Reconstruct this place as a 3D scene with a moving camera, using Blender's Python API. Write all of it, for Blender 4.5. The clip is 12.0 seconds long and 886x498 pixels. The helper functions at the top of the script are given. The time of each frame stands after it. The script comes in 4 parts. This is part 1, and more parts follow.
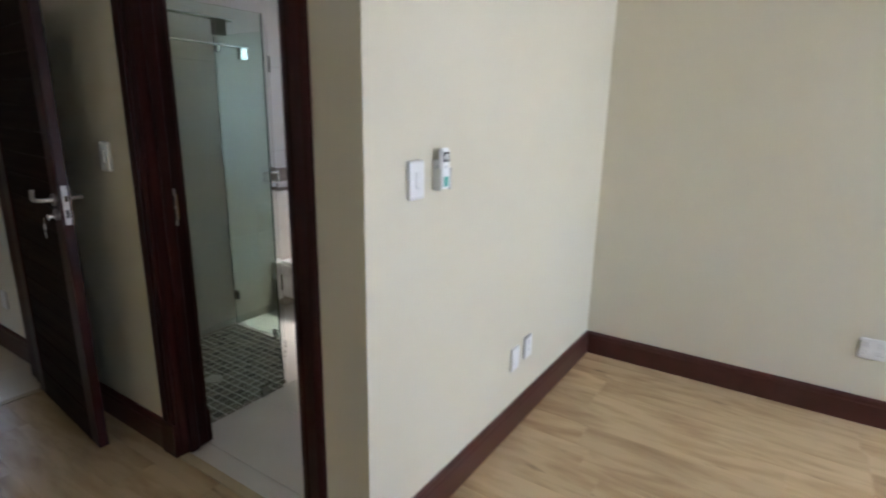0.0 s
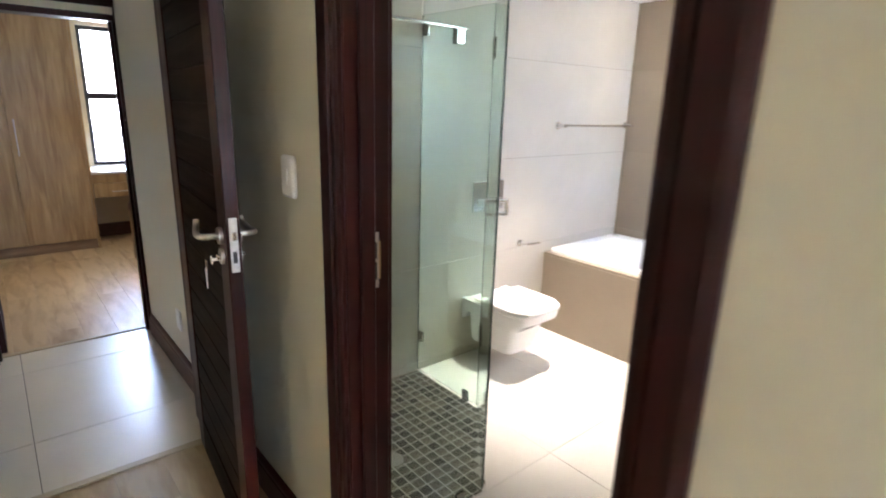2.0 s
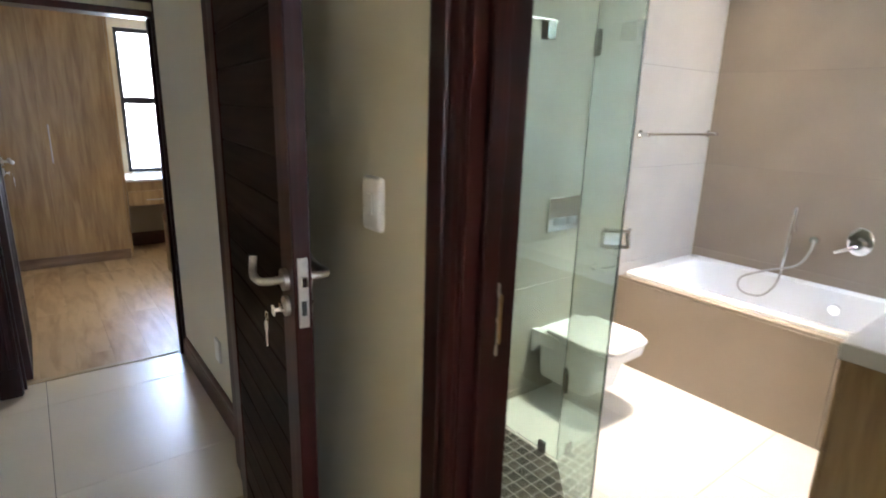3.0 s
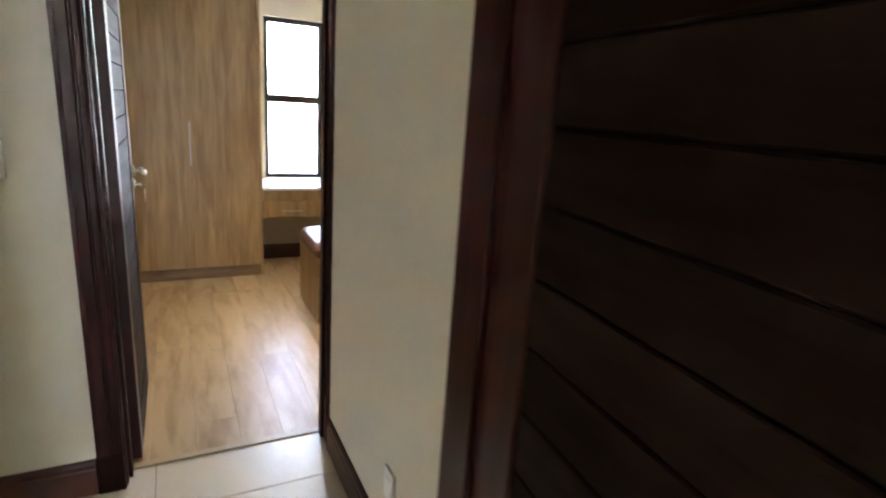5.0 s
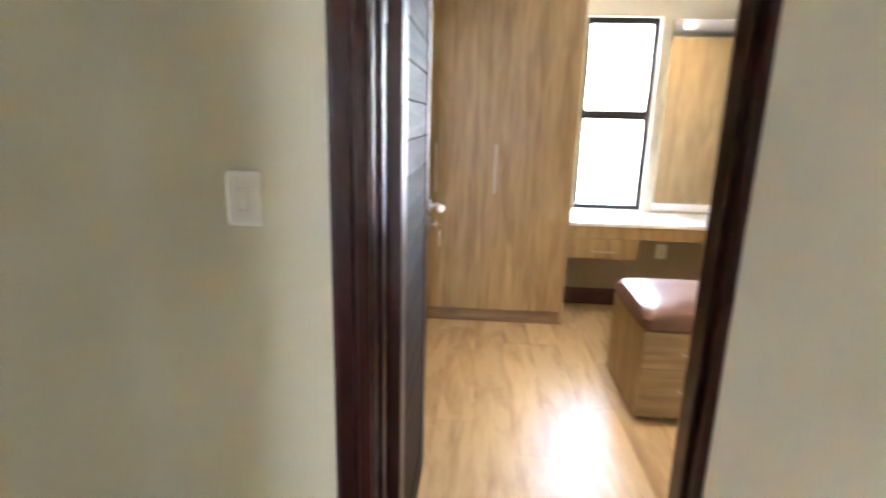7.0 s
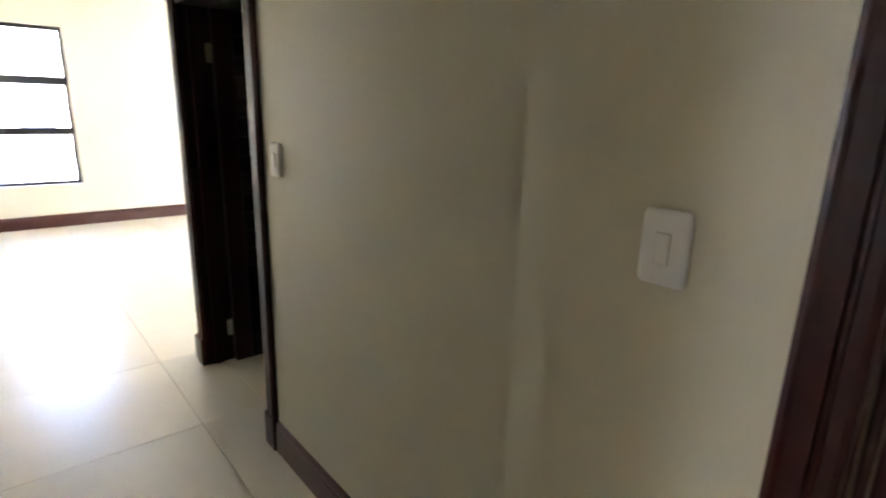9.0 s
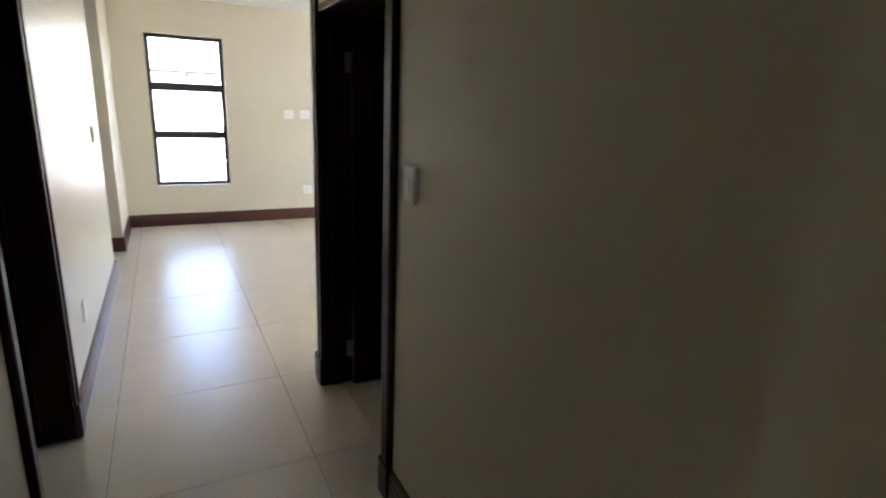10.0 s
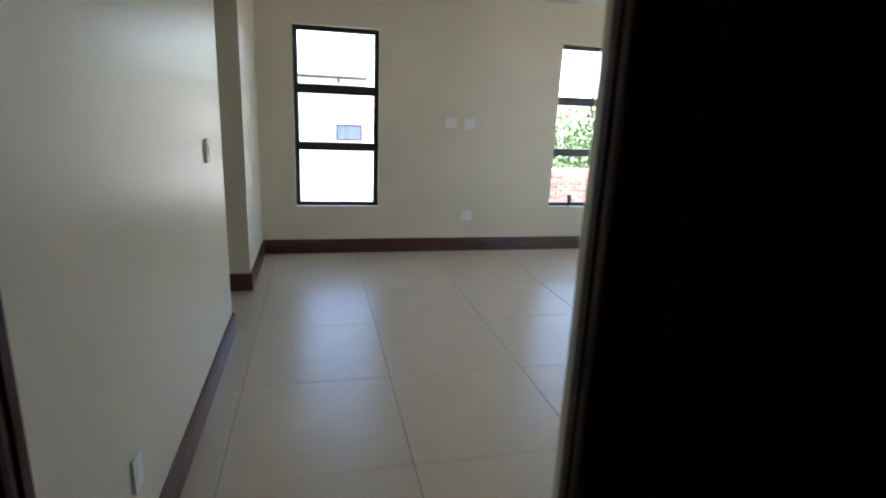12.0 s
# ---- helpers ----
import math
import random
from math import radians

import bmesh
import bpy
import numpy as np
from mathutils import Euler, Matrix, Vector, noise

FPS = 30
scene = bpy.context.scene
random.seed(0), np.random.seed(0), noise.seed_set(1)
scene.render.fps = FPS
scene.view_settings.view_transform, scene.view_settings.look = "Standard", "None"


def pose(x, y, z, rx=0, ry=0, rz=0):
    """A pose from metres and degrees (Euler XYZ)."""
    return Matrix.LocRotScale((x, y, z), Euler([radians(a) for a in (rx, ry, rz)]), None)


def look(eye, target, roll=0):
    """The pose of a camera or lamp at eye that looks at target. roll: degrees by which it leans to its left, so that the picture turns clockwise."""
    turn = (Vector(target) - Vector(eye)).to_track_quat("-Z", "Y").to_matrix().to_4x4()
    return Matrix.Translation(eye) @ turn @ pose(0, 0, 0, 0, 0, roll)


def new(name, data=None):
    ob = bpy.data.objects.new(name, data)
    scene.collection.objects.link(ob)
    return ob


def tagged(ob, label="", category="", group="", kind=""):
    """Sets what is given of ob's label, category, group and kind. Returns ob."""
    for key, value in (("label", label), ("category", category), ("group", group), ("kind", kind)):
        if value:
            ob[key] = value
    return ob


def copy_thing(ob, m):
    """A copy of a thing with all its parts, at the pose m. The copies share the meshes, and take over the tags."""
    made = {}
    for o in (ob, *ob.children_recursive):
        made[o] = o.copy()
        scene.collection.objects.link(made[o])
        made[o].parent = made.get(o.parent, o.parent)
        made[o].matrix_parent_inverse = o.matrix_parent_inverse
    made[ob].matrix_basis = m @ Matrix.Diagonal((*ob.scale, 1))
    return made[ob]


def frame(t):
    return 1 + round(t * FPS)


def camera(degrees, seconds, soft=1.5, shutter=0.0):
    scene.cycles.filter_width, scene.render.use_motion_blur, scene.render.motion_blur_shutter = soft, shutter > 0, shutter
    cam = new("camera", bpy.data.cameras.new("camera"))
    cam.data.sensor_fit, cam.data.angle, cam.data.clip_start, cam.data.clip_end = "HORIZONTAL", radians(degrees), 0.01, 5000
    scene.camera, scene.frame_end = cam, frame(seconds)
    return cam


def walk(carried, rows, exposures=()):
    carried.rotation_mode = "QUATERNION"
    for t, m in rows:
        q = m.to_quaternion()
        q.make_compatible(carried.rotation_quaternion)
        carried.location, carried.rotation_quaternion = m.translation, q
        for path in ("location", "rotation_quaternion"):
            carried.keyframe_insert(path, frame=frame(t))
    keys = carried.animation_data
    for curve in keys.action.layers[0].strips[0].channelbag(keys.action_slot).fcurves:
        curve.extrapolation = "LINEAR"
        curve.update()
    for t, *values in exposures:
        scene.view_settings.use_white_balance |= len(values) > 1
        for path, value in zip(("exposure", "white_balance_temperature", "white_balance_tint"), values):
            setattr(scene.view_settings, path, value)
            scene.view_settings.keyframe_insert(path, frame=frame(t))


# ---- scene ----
cam = camera(79.2, 12.0, 1.9, 0.5)
PATH = [
    (0, (-0.146, -0.033, 1.592), (1.473, 1.03, 1.091), 1.1),
    (0.5, (-0.028, 0.193, 1.597), (1.469, 1.418, 1.089), 1.4),
    (1, (0.068, 0.422, 1.599), (1.47, 1.752, 1.085), 1.6),
    (1.5, (0.188, 0.681, 1.601), (1.505, 2.092, 1.078), 1.6),
    (2, (0.322, 0.949, 1.596), (1.57, 2.422, 1.074), 1.6),
    (2.5, (0.365, 1.189, 1.59), (1.571, 2.699, 1.075), 1.7),
    (3, (0.386, 1.412, 1.591), (1.566, 2.945, 1.084), 1.7),
    (3.5, (0.406, 1.666, 1.608), (1.544, 3.232, 1.105), 1.9),
    (5.3, (0.438, 2.883, 1.588), (1.23, 4.65, 1.086), 3.0),
    (5.5, (0.445, 3.023, 1.566), (1.172, 4.819, 1.071), 2.0),
    (6, (0.467, 3.297, 1.556), (0.999, 5.161, 1.065), 1.8),
    (6.5, (0.486, 3.511, 1.535), (0.719, 5.436, 1.044), 1.7),
    (7, (0.427, 3.68, 1.534), (0.305, 5.618, 1.054), 1.5),
    (7.5, (0.38, 3.725, 1.537), (-0.147, 5.592, 1.054), 1.95),
    (7.7, (0.34, 3.755, 1.541), (-0.335, 5.572, 1.047), 2.4),
    (9.3, (0.275, 4.094, 1.556), (-1.294, 5.227, 1.052), 1.8),
    (9.5, (0.2, 4.111, 1.577), (-1.415, 5.178, 1.074), 2.1),
    (10, (-0.055, 4.173, 1.59), (-1.77, 5.07, 1.085), 2.3),
    (10.5, (-0.442, 4.266, 1.589), (-2.232, 4.996, 1.076), 2.1),
    (11, (-0.874, 4.283, 1.599), (-2.713, 4.876, 1.083), 2.2),
    (11.5, (-1.377, 4.302, 1.566), (-3.242, 4.816, 1.06), 2.2),
    (12, (-1.841, 4.269, 1.566), (-3.723, 4.727, 1.066), 2.5),
]
walk(cam, [(t, look(eye, target, roll)) for t, eye, target, roll in PATH], exposures=[
    (0, 4.35, 5600, 17), (0.5, 4.9, 5550, 17), (1.0, 5.22, 5500, 17), (1.5, 5.38, 5600, 17), (2.0, 5.65, 5900, 17), (2.5, 5.6, 5950, 16), (3.5, 5.35, 6050, 17), (5.5, 6.25, 6500, 14),
    (6.5, 6.7, 6450, 15), (7.5, 6.65, 6600, 16), (9.5, 5.0, 6750, 18), (10, 4.3, 6650, 17), (10.5, 3.75, 6550, 16), (12, 2.85, 6300, 12)])

# world, sun and exposure
SUN = Vector((0.12, -0.03, 1.0)).normalized()
world = bpy.data.worlds.new("sky")
scene.world = world
world.use_nodes = True
wn = world.node_tree
sky = wn.nodes.new("ShaderNodeTexSky")
sky.sky_type = "NISHITA"
sky.sun_disc = False
sky.sun_elevation = math.asin(SUN.z)
sky.sun_rotation = math.atan2(SUN.x, SUN.y)
wn.links.new(sky.outputs[0], wn.nodes["Background"].inputs[0])
wn.nodes["Background"].inputs[1].default_value = 0.15
sun = bpy.data.lights.new("sun", "SUN")
sun.energy, sun.angle, sun.color = 3.5, radians(0.5), (1.0, 0.95, 0.88)
new("sun", sun).matrix_world = look(SUN * 30, (0, 0, 0))


def window_light(name, eye, target, w, h, power, color=(0.9, 0.96, 1.0)):
    """The sky's light, in the opening of a window."""
    la = bpy.data.lights.new(name, "AREA")
    la.shape, la.size, la.size_y, la.energy, la.color = "RECTANGLE", w, h, power, color
    new(name, la).matrix_world = look(eye, target)


# Bedroom windows are unseen; the lamp at x 2.91 is added fill.
window_light("bedroom_fill", (2.91, -3.72, 1.45), (2.91, 0, 1.2), 0.55, 1.7, 3.2)
window_light("bedroom_side_skylight", (0.6, -3.72, 1.45), (0.6, 0, 1.2), 0.75, 1.7, 0.75)
window_light("dressing_skylight", (1.495, 8.33, 1.56), (1.495, 5, 1.3), 0.52, 1.45, 0.6, (0.78, 0.9, 1.0))
window_light("bathroom_skylight", (3.83, 1.0, 1.6), (3.83, 3, 1.2), 0.55, 1.2, 0.45)
# Added fill for the living room, through windows out of view.
window_light("living_east_fill", (-2.9, 8.37, 1.35), (-7, 8.37, 1.0), 1.2, 2.0, 1.6, (0.97, 0.97, 0.96))
window_light("living_north_fill", (-5.6, 9.22, 1.4), (-5.6, 5, 1.0), 1.8, 2.0, 0.1, (0.97, 0.97, 0.96))


def spot(name, x, y, z, power, angle=85):
    la = bpy.data.lights.new(name, "SPOT")
    la.energy, la.spot_size, la.spot_blend, la.shadow_soft_size, la.color = power, radians(angle), 0.9, 0.04, (1.0, 0.86, 0.66)
    new(name, la).matrix_world = look((x, y, z), (x, y + 0.001, 0))


# materials
def material(name, color, rough=0.5, metal=0.0, vary=0.06, scale=6.0, bump=0.0, bump_scale=200.0, coat=0.0, rand=0.0, spec=0.5):
    m = bpy.data.materials.new(name)
    m.use_nodes = True
    n, k = m.node_tree.nodes, m.node_tree.links
    b = n["Principled BSDF"]
    b.inputs["Roughness"].default_value, b.inputs["Metallic"].default_value = rough, metal
    b.inputs["Coat Weight"].default_value = coat
    b.inputs["Specular IOR Level"].default_value = spec
    tc = n.new("ShaderNodeTexCoord")
    no = n.new("ShaderNodeTexNoise")
    no.inputs["Scale"].default_value, no.inputs["Detail"].default_value = scale, 6
    k.new(tc.outputs["Object"], no.inputs["Vector"])
    ramp = n.new("ShaderNodeMapRange")
    ramp.inputs["From Min"].default_value, ramp.inputs["From Max"].default_value = 0.3, 0.7
    ramp.inputs["To Min"].default_value, ramp.inputs["To Max"].default_value = 1 - vary, 1 + vary
    k.new(no.outputs["Fac"], ramp.inputs["Value"])
    val = ramp.outputs[0]
    if rand:
        oi = n.new("ShaderNodeObjectInfo")
        rr = n.new("ShaderNodeMapRange")
        rr.inputs["To Min"].default_value, rr.inputs["To Max"].default_value = 1 - rand, 1 + rand
        k.new(oi.outputs["Random"], rr.inputs["Value"])
        mu = n.new("ShaderNodeMath")
        mu.operation = "MULTIPLY"
        k.new(val, mu.inputs[0]), k.new(rr.outputs[0], mu.inputs[1])
        val = mu.outputs[0]
    sc = n.new("ShaderNodeVectorMath")
    sc.operation = "SCALE"
    sc.inputs[0].default_value = color
    k.new(val, sc.inputs["Scale"])
    k.new(sc.outputs[0], b.inputs["Base Color"])
    rg = n.new("ShaderNodeMapRange")
    rg.inputs["To Min"].default_value, rg.inputs["To Max"].default_value = max(rough - 0.06, 0.02), min(rough + 0.06, 1)
    k.new(no.outputs["Fac"], rg.inputs["Value"])
    k.new(rg.outputs[0], b.inputs["Roughness"])
    if bump:
        nb = n.new("ShaderNodeTexNoise")
        nb.inputs["Scale"].default_value, nb.inputs["Detail"].default_value = bump_scale, 3
        k.new(tc.outputs["Object"], nb.inputs["Vector"])
        bp = n.new("ShaderNodeBump")
        bp.inputs["Strength"].default_value, bp.inputs["Distance"].default_value = bump, 0.002
        k.new(nb.outputs["Fac"], bp.inputs["Height"])
        k.new(bp.outputs[0], b.inputs["Normal"])
    return m


def wood(name, dark, light, axis="Y", rough=0.4, stretch=9.0, fine=14.0, knots=0.0, bump=0.15, rand=0.12, coat=0.0, contrast=(0.3, 0.72), spec=0.5):
    """Grain along one axis of the object, with its own stretch of the pattern for each object."""
    m = bpy.data.materials.new(name)
    m.use_nodes = True
    n, k = m.node_tree.nodes, m.node_tree.links
    b = n["Principled BSDF"]
    b.inputs["Coat Weight"].default_value, b.inputs["Coat Roughness"].default_value = coat, 0.25
    b.inputs["Specular IOR Level"].default_value = spec
    tc, oi = n.new("ShaderNodeTexCoord"), n.new("ShaderNodeObjectInfo")
    off = n.new("ShaderNodeCombineXYZ")
    for i, f in enumerate((13.7, 31.1, 23.3)):
        mu = n.new("ShaderNodeMath")
        mu.operation, mu.inputs[1].default_value = "MULTIPLY", f
        k.new(oi.outputs["Random"], mu.inputs[0]), k.new(mu.outputs[0], off.inputs[i])
    ad = n.new("ShaderNodeVectorMath")
    k.new(tc.outputs["Object"], ad.inputs[0]), k.new(off.outputs[0], ad.inputs[1])
    mp = n.new("ShaderNodeMapping")
    mp.inputs["Scale"].default_value = [1.0 if a == axis else stretch for a in "XYZ"]
    k.new(ad.outputs[0], mp.inputs["Vector"])
    big, small = n.new("ShaderNodeTexNoise"), n.new("ShaderNodeTexNoise")
    big.inputs["Scale"].default_value, big.inputs["Detail"].default_value, big.inputs["Distortion"].default_value = 1.7, 5, 0.7
    small.inputs["Scale"].default_value, small.inputs["Detail"].default_value = fine, 4
    k.new(mp.outputs[0], big.inputs["Vector"]), k.new(mp.outputs[0], small.inputs["Vector"])
    mx = n.new("ShaderNodeMath")
    mx.operation, mx.inputs[1].default_value = "MULTIPLY_ADD", 0.4
    sub = n.new("ShaderNodeMath")
    sub.operation, sub.inputs[1].default_value = "SUBTRACT", 0.5
    k.new(small.outputs["Fac"], sub.inputs[0])
    k.new(sub.outputs[0], mx.inputs[0]), k.new(big.outputs["Fac"], mx.inputs[2])
    ramp = n.new("ShaderNodeValToRGB")
    ramp.color_ramp.elements[0].position, ramp.color_ramp.elements[1].position = contrast
    ramp.color_ramp.elements[0].color, ramp.color_ramp.elements[1].color = (*dark, 1), (*light, 1)
    k.new(mx.outputs[0], ramp.inputs[0])
    col = ramp.outputs[0]
    if knots:
        kn = n.new("ShaderNodeTexNoise")
        kn.inputs["Scale"].default_value, kn.inputs["Detail"].default_value = 3.2, 2
        km = n.new("ShaderNodeMapping")
        km.inputs["Scale"].default_value = [1.2 if a == axis else 5.0 for a in "XYZ"]
        k.new(ad.outputs[0], km.inputs["Vector"]), k.new(km.outputs[0], kn.inputs["Vector"])
        kr = n.new("ShaderNodeMapRange")
        kr.inputs["From Min"].default_value, kr.inputs["From Max"].default_value = 0.68, 0.8
        kr.inputs["To Max"].default_value = knots
        k.new(kn.outputs["Fac"], kr.inputs["Value"])
        mk = n.new("ShaderNodeMix")
        mk.data_type = "RGBA"
        mk.inputs["B"].default_value = (*[c * 0.45 for c in dark], 1)
        k.new(kr.outputs[0], mk.inputs["Factor"]), k.new(col, mk.inputs["A"])
        col = mk.outputs["Result"]
    rr = n.new("ShaderNodeMapRange")
    rr.inputs["To Min"].default_value, rr.inputs["To Max"].default_value = 1 - rand, 1 + rand
    k.new(oi.outputs["Random"], rr.inputs["Value"])
    sc = n.new("ShaderNodeVectorMath")
    sc.operation = "SCALE"
    k.new(col, sc.inputs[0]), k.new(rr.outputs[0], sc.inputs["Scale"])
    k.new(sc.outputs[0], b.inputs["Base Color"])
    rg = n.new("ShaderNodeMapRange")
    rg.inputs["To Min"].default_value, rg.inputs["To Max"].default_value = rough + 0.08, max(rough - 0.08, 0.05)
    k.new(big.outputs["Fac"], rg.inputs["Value"]), k.new(rg.outputs[0], b.inputs["Roughness"])
    bp = n.new("ShaderNodeBump")
    bp.inputs["Strength"].default_value, bp.inputs["Distance"].default_value = bump, 0.002
    k.new(mx.outputs[0], bp.inputs["Height"]), k.new(bp.outputs[0], b.inputs["Normal"])
    return m


def glass(name, color=(1, 1, 1), rough=0.0):
    m = bpy.data.materials.new(name)
    m.use_nodes = True
    b = m.node_tree.nodes["Principled BSDF"]
    b.inputs["Base Color"].default_value, b.inputs["Roughness"].default_value = (*color, 1), rough
    b.inputs["Transmission Weight"].default_value, b.inputs["IOR"].default_value = 1.0, 1.45
    return m


PAINT = material("cream_paint", (0.65, 0.597, 0.455), 0.38, vary=0.03, scale=1.3, bump=0.12, bump_scale=160)
WHITE = material("white_plastic", (0.82, 0.81, 0.78), 0.3, vary=0.02, scale=20)
CEIL = material("ceiling_paint", (0.8, 0.79, 0.76), 0.7, vary=0.02, scale=2, bump=0.1)
DARK = wood("dark_stained_timber", (0.018, 0.0032, 0.0028), (0.042, 0.006, 0.0052), "Z", 0.36, 14, 10, bump=0.06, rand=0.1, spec=0.24)
DARK_X = wood("dark_stained_board", (0.006, 0.0025, 0.002), (0.019, 0.0068, 0.005), "X", 0.62, 14, 10, bump=0.15, rand=0.15, spec=0.12)
SKIRT = material("dark_red_skirting", (0.055, 0.012, 0.009), 0.32, vary=0.2, scale=9, coat=0.2)
PLANK = wood("oak_laminate", (0.33, 0.205, 0.095), (0.57, 0.415, 0.23), "Y", 0.36, 5.0, 4.0, knots=0.75, bump=0.05, rand=0.08, contrast=(0.22, 0.58), spec=0.36)
CABINET = wood("oak_melamine", (0.25, 0.155, 0.066), (0.42, 0.29, 0.138), "Z", 0.42, 9.0, 4.0, knots=0.25, bump=0.12, rand=0.05)
CAB_FRONT = wood("oak_melamine_cross_grain", (0.24, 0.16, 0.085), (0.4, 0.29, 0.17), "X", 0.42, 9.0, 4.0, knots=0.15, bump=0.12, rand=0.05)
TAUPE = material("taupe_board", (0.3, 0.25, 0.195), 0.5, vary=0.04, scale=4)
CAB_EDGE = wood("oak_melamine_plinth", (0.14, 0.085, 0.048), (0.27, 0.18, 0.11), "X", 0.42, 12.0, 8.0, bump=0.12, rand=0.03)
TILE = material("cream_floor_tile", (0.71, 0.635, 0.5), 0.3, vary=0.04, scale=3.0, spec=0.85, bump=0.05, bump_scale=60, rand=0.02)
GROUT = material("tile_grout", (0.2, 0.15, 0.1), 0.85, vary=0.15, scale=30)
BTILE = material("pale_bathroom_tile", (0.78, 0.75, 0.7), 0.22, vary=0.04, scale=3.5, bump=0.04, bump_scale=60, rand=0.015)
WTILE = material("pale_wall_tile", (0.41, 0.38, 0.325), 0.33, vary=0.06, scale=2.6, bump=0.05, bump_scale=80, rand=0.02)
FTILE = material("taupe_wall_tile", (0.29, 0.235, 0.178), 0.36, vary=0.07, scale=2.6, bump=0.05, bump_scale=80, rand=0.02)
GREY_JOINT = material("grey_joint", (0.2, 0.19, 0.17), 0.85, vary=0.1, scale=30)
TAUPE_JOINT = material("taupe_joint", (0.24, 0.195, 0.15), 0.85, vary=0.1, scale=30)
PGROUT = material("pale_grout", (0.6, 0.58, 0.54), 0.85, vary=0.1, scale=30)
MOSAIC = material("slate_mosaic", (0.115, 0.105, 0.08), 0.5, vary=0.45, scale=22, bump=0.4, bump_scale=90, rand=0.75)
MGROUT = material("white_grout", (0.76, 0.74, 0.68), 0.85, vary=0.1, scale=30)
CERAMIC = material("white_ceramic", (0.84, 0.84, 0.83), 0.09, vary=0.01, scale=3)
CHROME = material("chrome", (0.78, 0.78, 0.78), 0.12, metal=1.0, vary=0.03, scale=20)
CLAMP = material("dark_chrome_clamp", (0.3, 0.31, 0.3), 0.2, metal=1.0, vary=0.05, scale=30)
KEY_METAL = material("nickel_key", (0.86, 0.85, 0.82), 0.45, metal=0.5, vary=0.05, scale=60)
STEEL = material("brushed_steel", (0.5, 0.48, 0.45), 0.3, metal=1.0, vary=0.08, scale=60)
BRASS = material("old_brass", (0.42, 0.3, 0.16), 0.35, metal=1.0, vary=0.1, scale=60)
FRAME = material("charcoal_aluminium", (0.022, 0.024, 0.028), 0.4, vary=0.08, scale=20)
SHOWER_GLASS = glass("green_tinted_glass", (0.82, 0.93, 0.88))
PANE = glass("window_glass")
GLASS_EDGE = material("dark_glass_edge", (0.02, 0.05, 0.04), 0.25, vary=0.1)
MIRROR = material("mirror_silver", (0.88, 0.88, 0.88), 0.02, metal=1.0, vary=0.0)
QUARTZ = material("white_stone_top", (0.8, 0.79, 0.77), 0.2, vary=0.03, scale=12)
LEATHER = material("brown_leatherette", (0.14, 0.064, 0.038), 0.5, vary=0.12, scale=8, bump=0.25, bump_scale=240)
STRIP = material("pale_threshold_strip", (0.5, 0.4, 0.24), 0.4, vary=0.1, scale=8)
# Dark plastic; on plates it also stands for shade inside slots and holes.
DARKSLOT = material("dark_slot", (0.03, 0.03, 0.03), 0.6, vary=0.1)
GREY = material("grey_plastic", (0.6, 0.6, 0.57), 0.4, vary=0.04, scale=20)
TEAL = material("teal_print", (0.1, 0.35, 0.28), 0.5, vary=0.05)
RENDER_WHITE = material("white_plaster", (0.8, 0.79, 0.77), 0.85, vary=0.05, scale=0.7, bump=0.2, bump_scale=30)
ROOF = material("corrugated_steel_roof", (0.3, 0.31, 0.32), 0.5, vary=0.08, scale=1.0)
BRICK = material("pink_brick", (0.42, 0.26, 0.2), 0.8, vary=0.15, scale=20, bump=0.3, bump_scale=60, rand=0.2)
LEAF = material("hedge_leaf", (0.07, 0.14, 0.035), 0.55, vary=0.3, scale=3, rand=0.3)
PALE_GROUND = material("pale_bounce_ground", (0.42, 0.4, 0.36), 0.9, vary=0.15, scale=1.5, bump=0.5, bump_scale=20)
LAMP_GLOW = bpy.data.materials.new("lamp_glow")
LAMP_GLOW.use_nodes = True
LAMP_GLOW.node_tree.nodes["Principled BSDF"].inputs["Emission Color"].default_value = (1.0, 0.85, 0.62, 1)
LAMP_GLOW.node_tree.nodes["Principled BSDF"].inputs["Emission Strength"].default_value = 6.0


# shapes
def bx(bm, x0, x1, y0, y1, z0, z1, bevel=0.0, seg=1):
    r = bmesh.ops.create_cube(bm, size=1)
    vs = r["verts"]
    for v in vs:
        v.co = ((x0 + x1) / 2 + v.co.x * (x1 - x0), (y0 + y1) / 2 + v.co.y * (y1 - y0), (z0 + z1) / 2 + v.co.z * (z1 - z0))
    if bevel:
        es = list({e for v in vs for e in v.link_edges})
        bmesh.ops.bevel(bm, geom=es, offset=bevel, segments=seg, affect="EDGES", clamp_overlap=True)
    return bm


def box(*a, bevel=0.0, seg=1):
    return bx(bmesh.new(), *a, bevel=bevel, seg=seg)


def cyl(bm, p, q, r0, r1=None, seg=20):
    p, q = Vector(p), Vector(q)
    d = q - p
    m = Matrix.Translation((p + q) / 2) @ d.to_track_quat("Z", "Y").to_matrix().to_4x4()
    bmesh.ops.create_cone(bm, cap_ends=True, segments=seg, radius1=r0, radius2=r0 if r1 is None else r1, depth=d.length, matrix=m)
    return bm


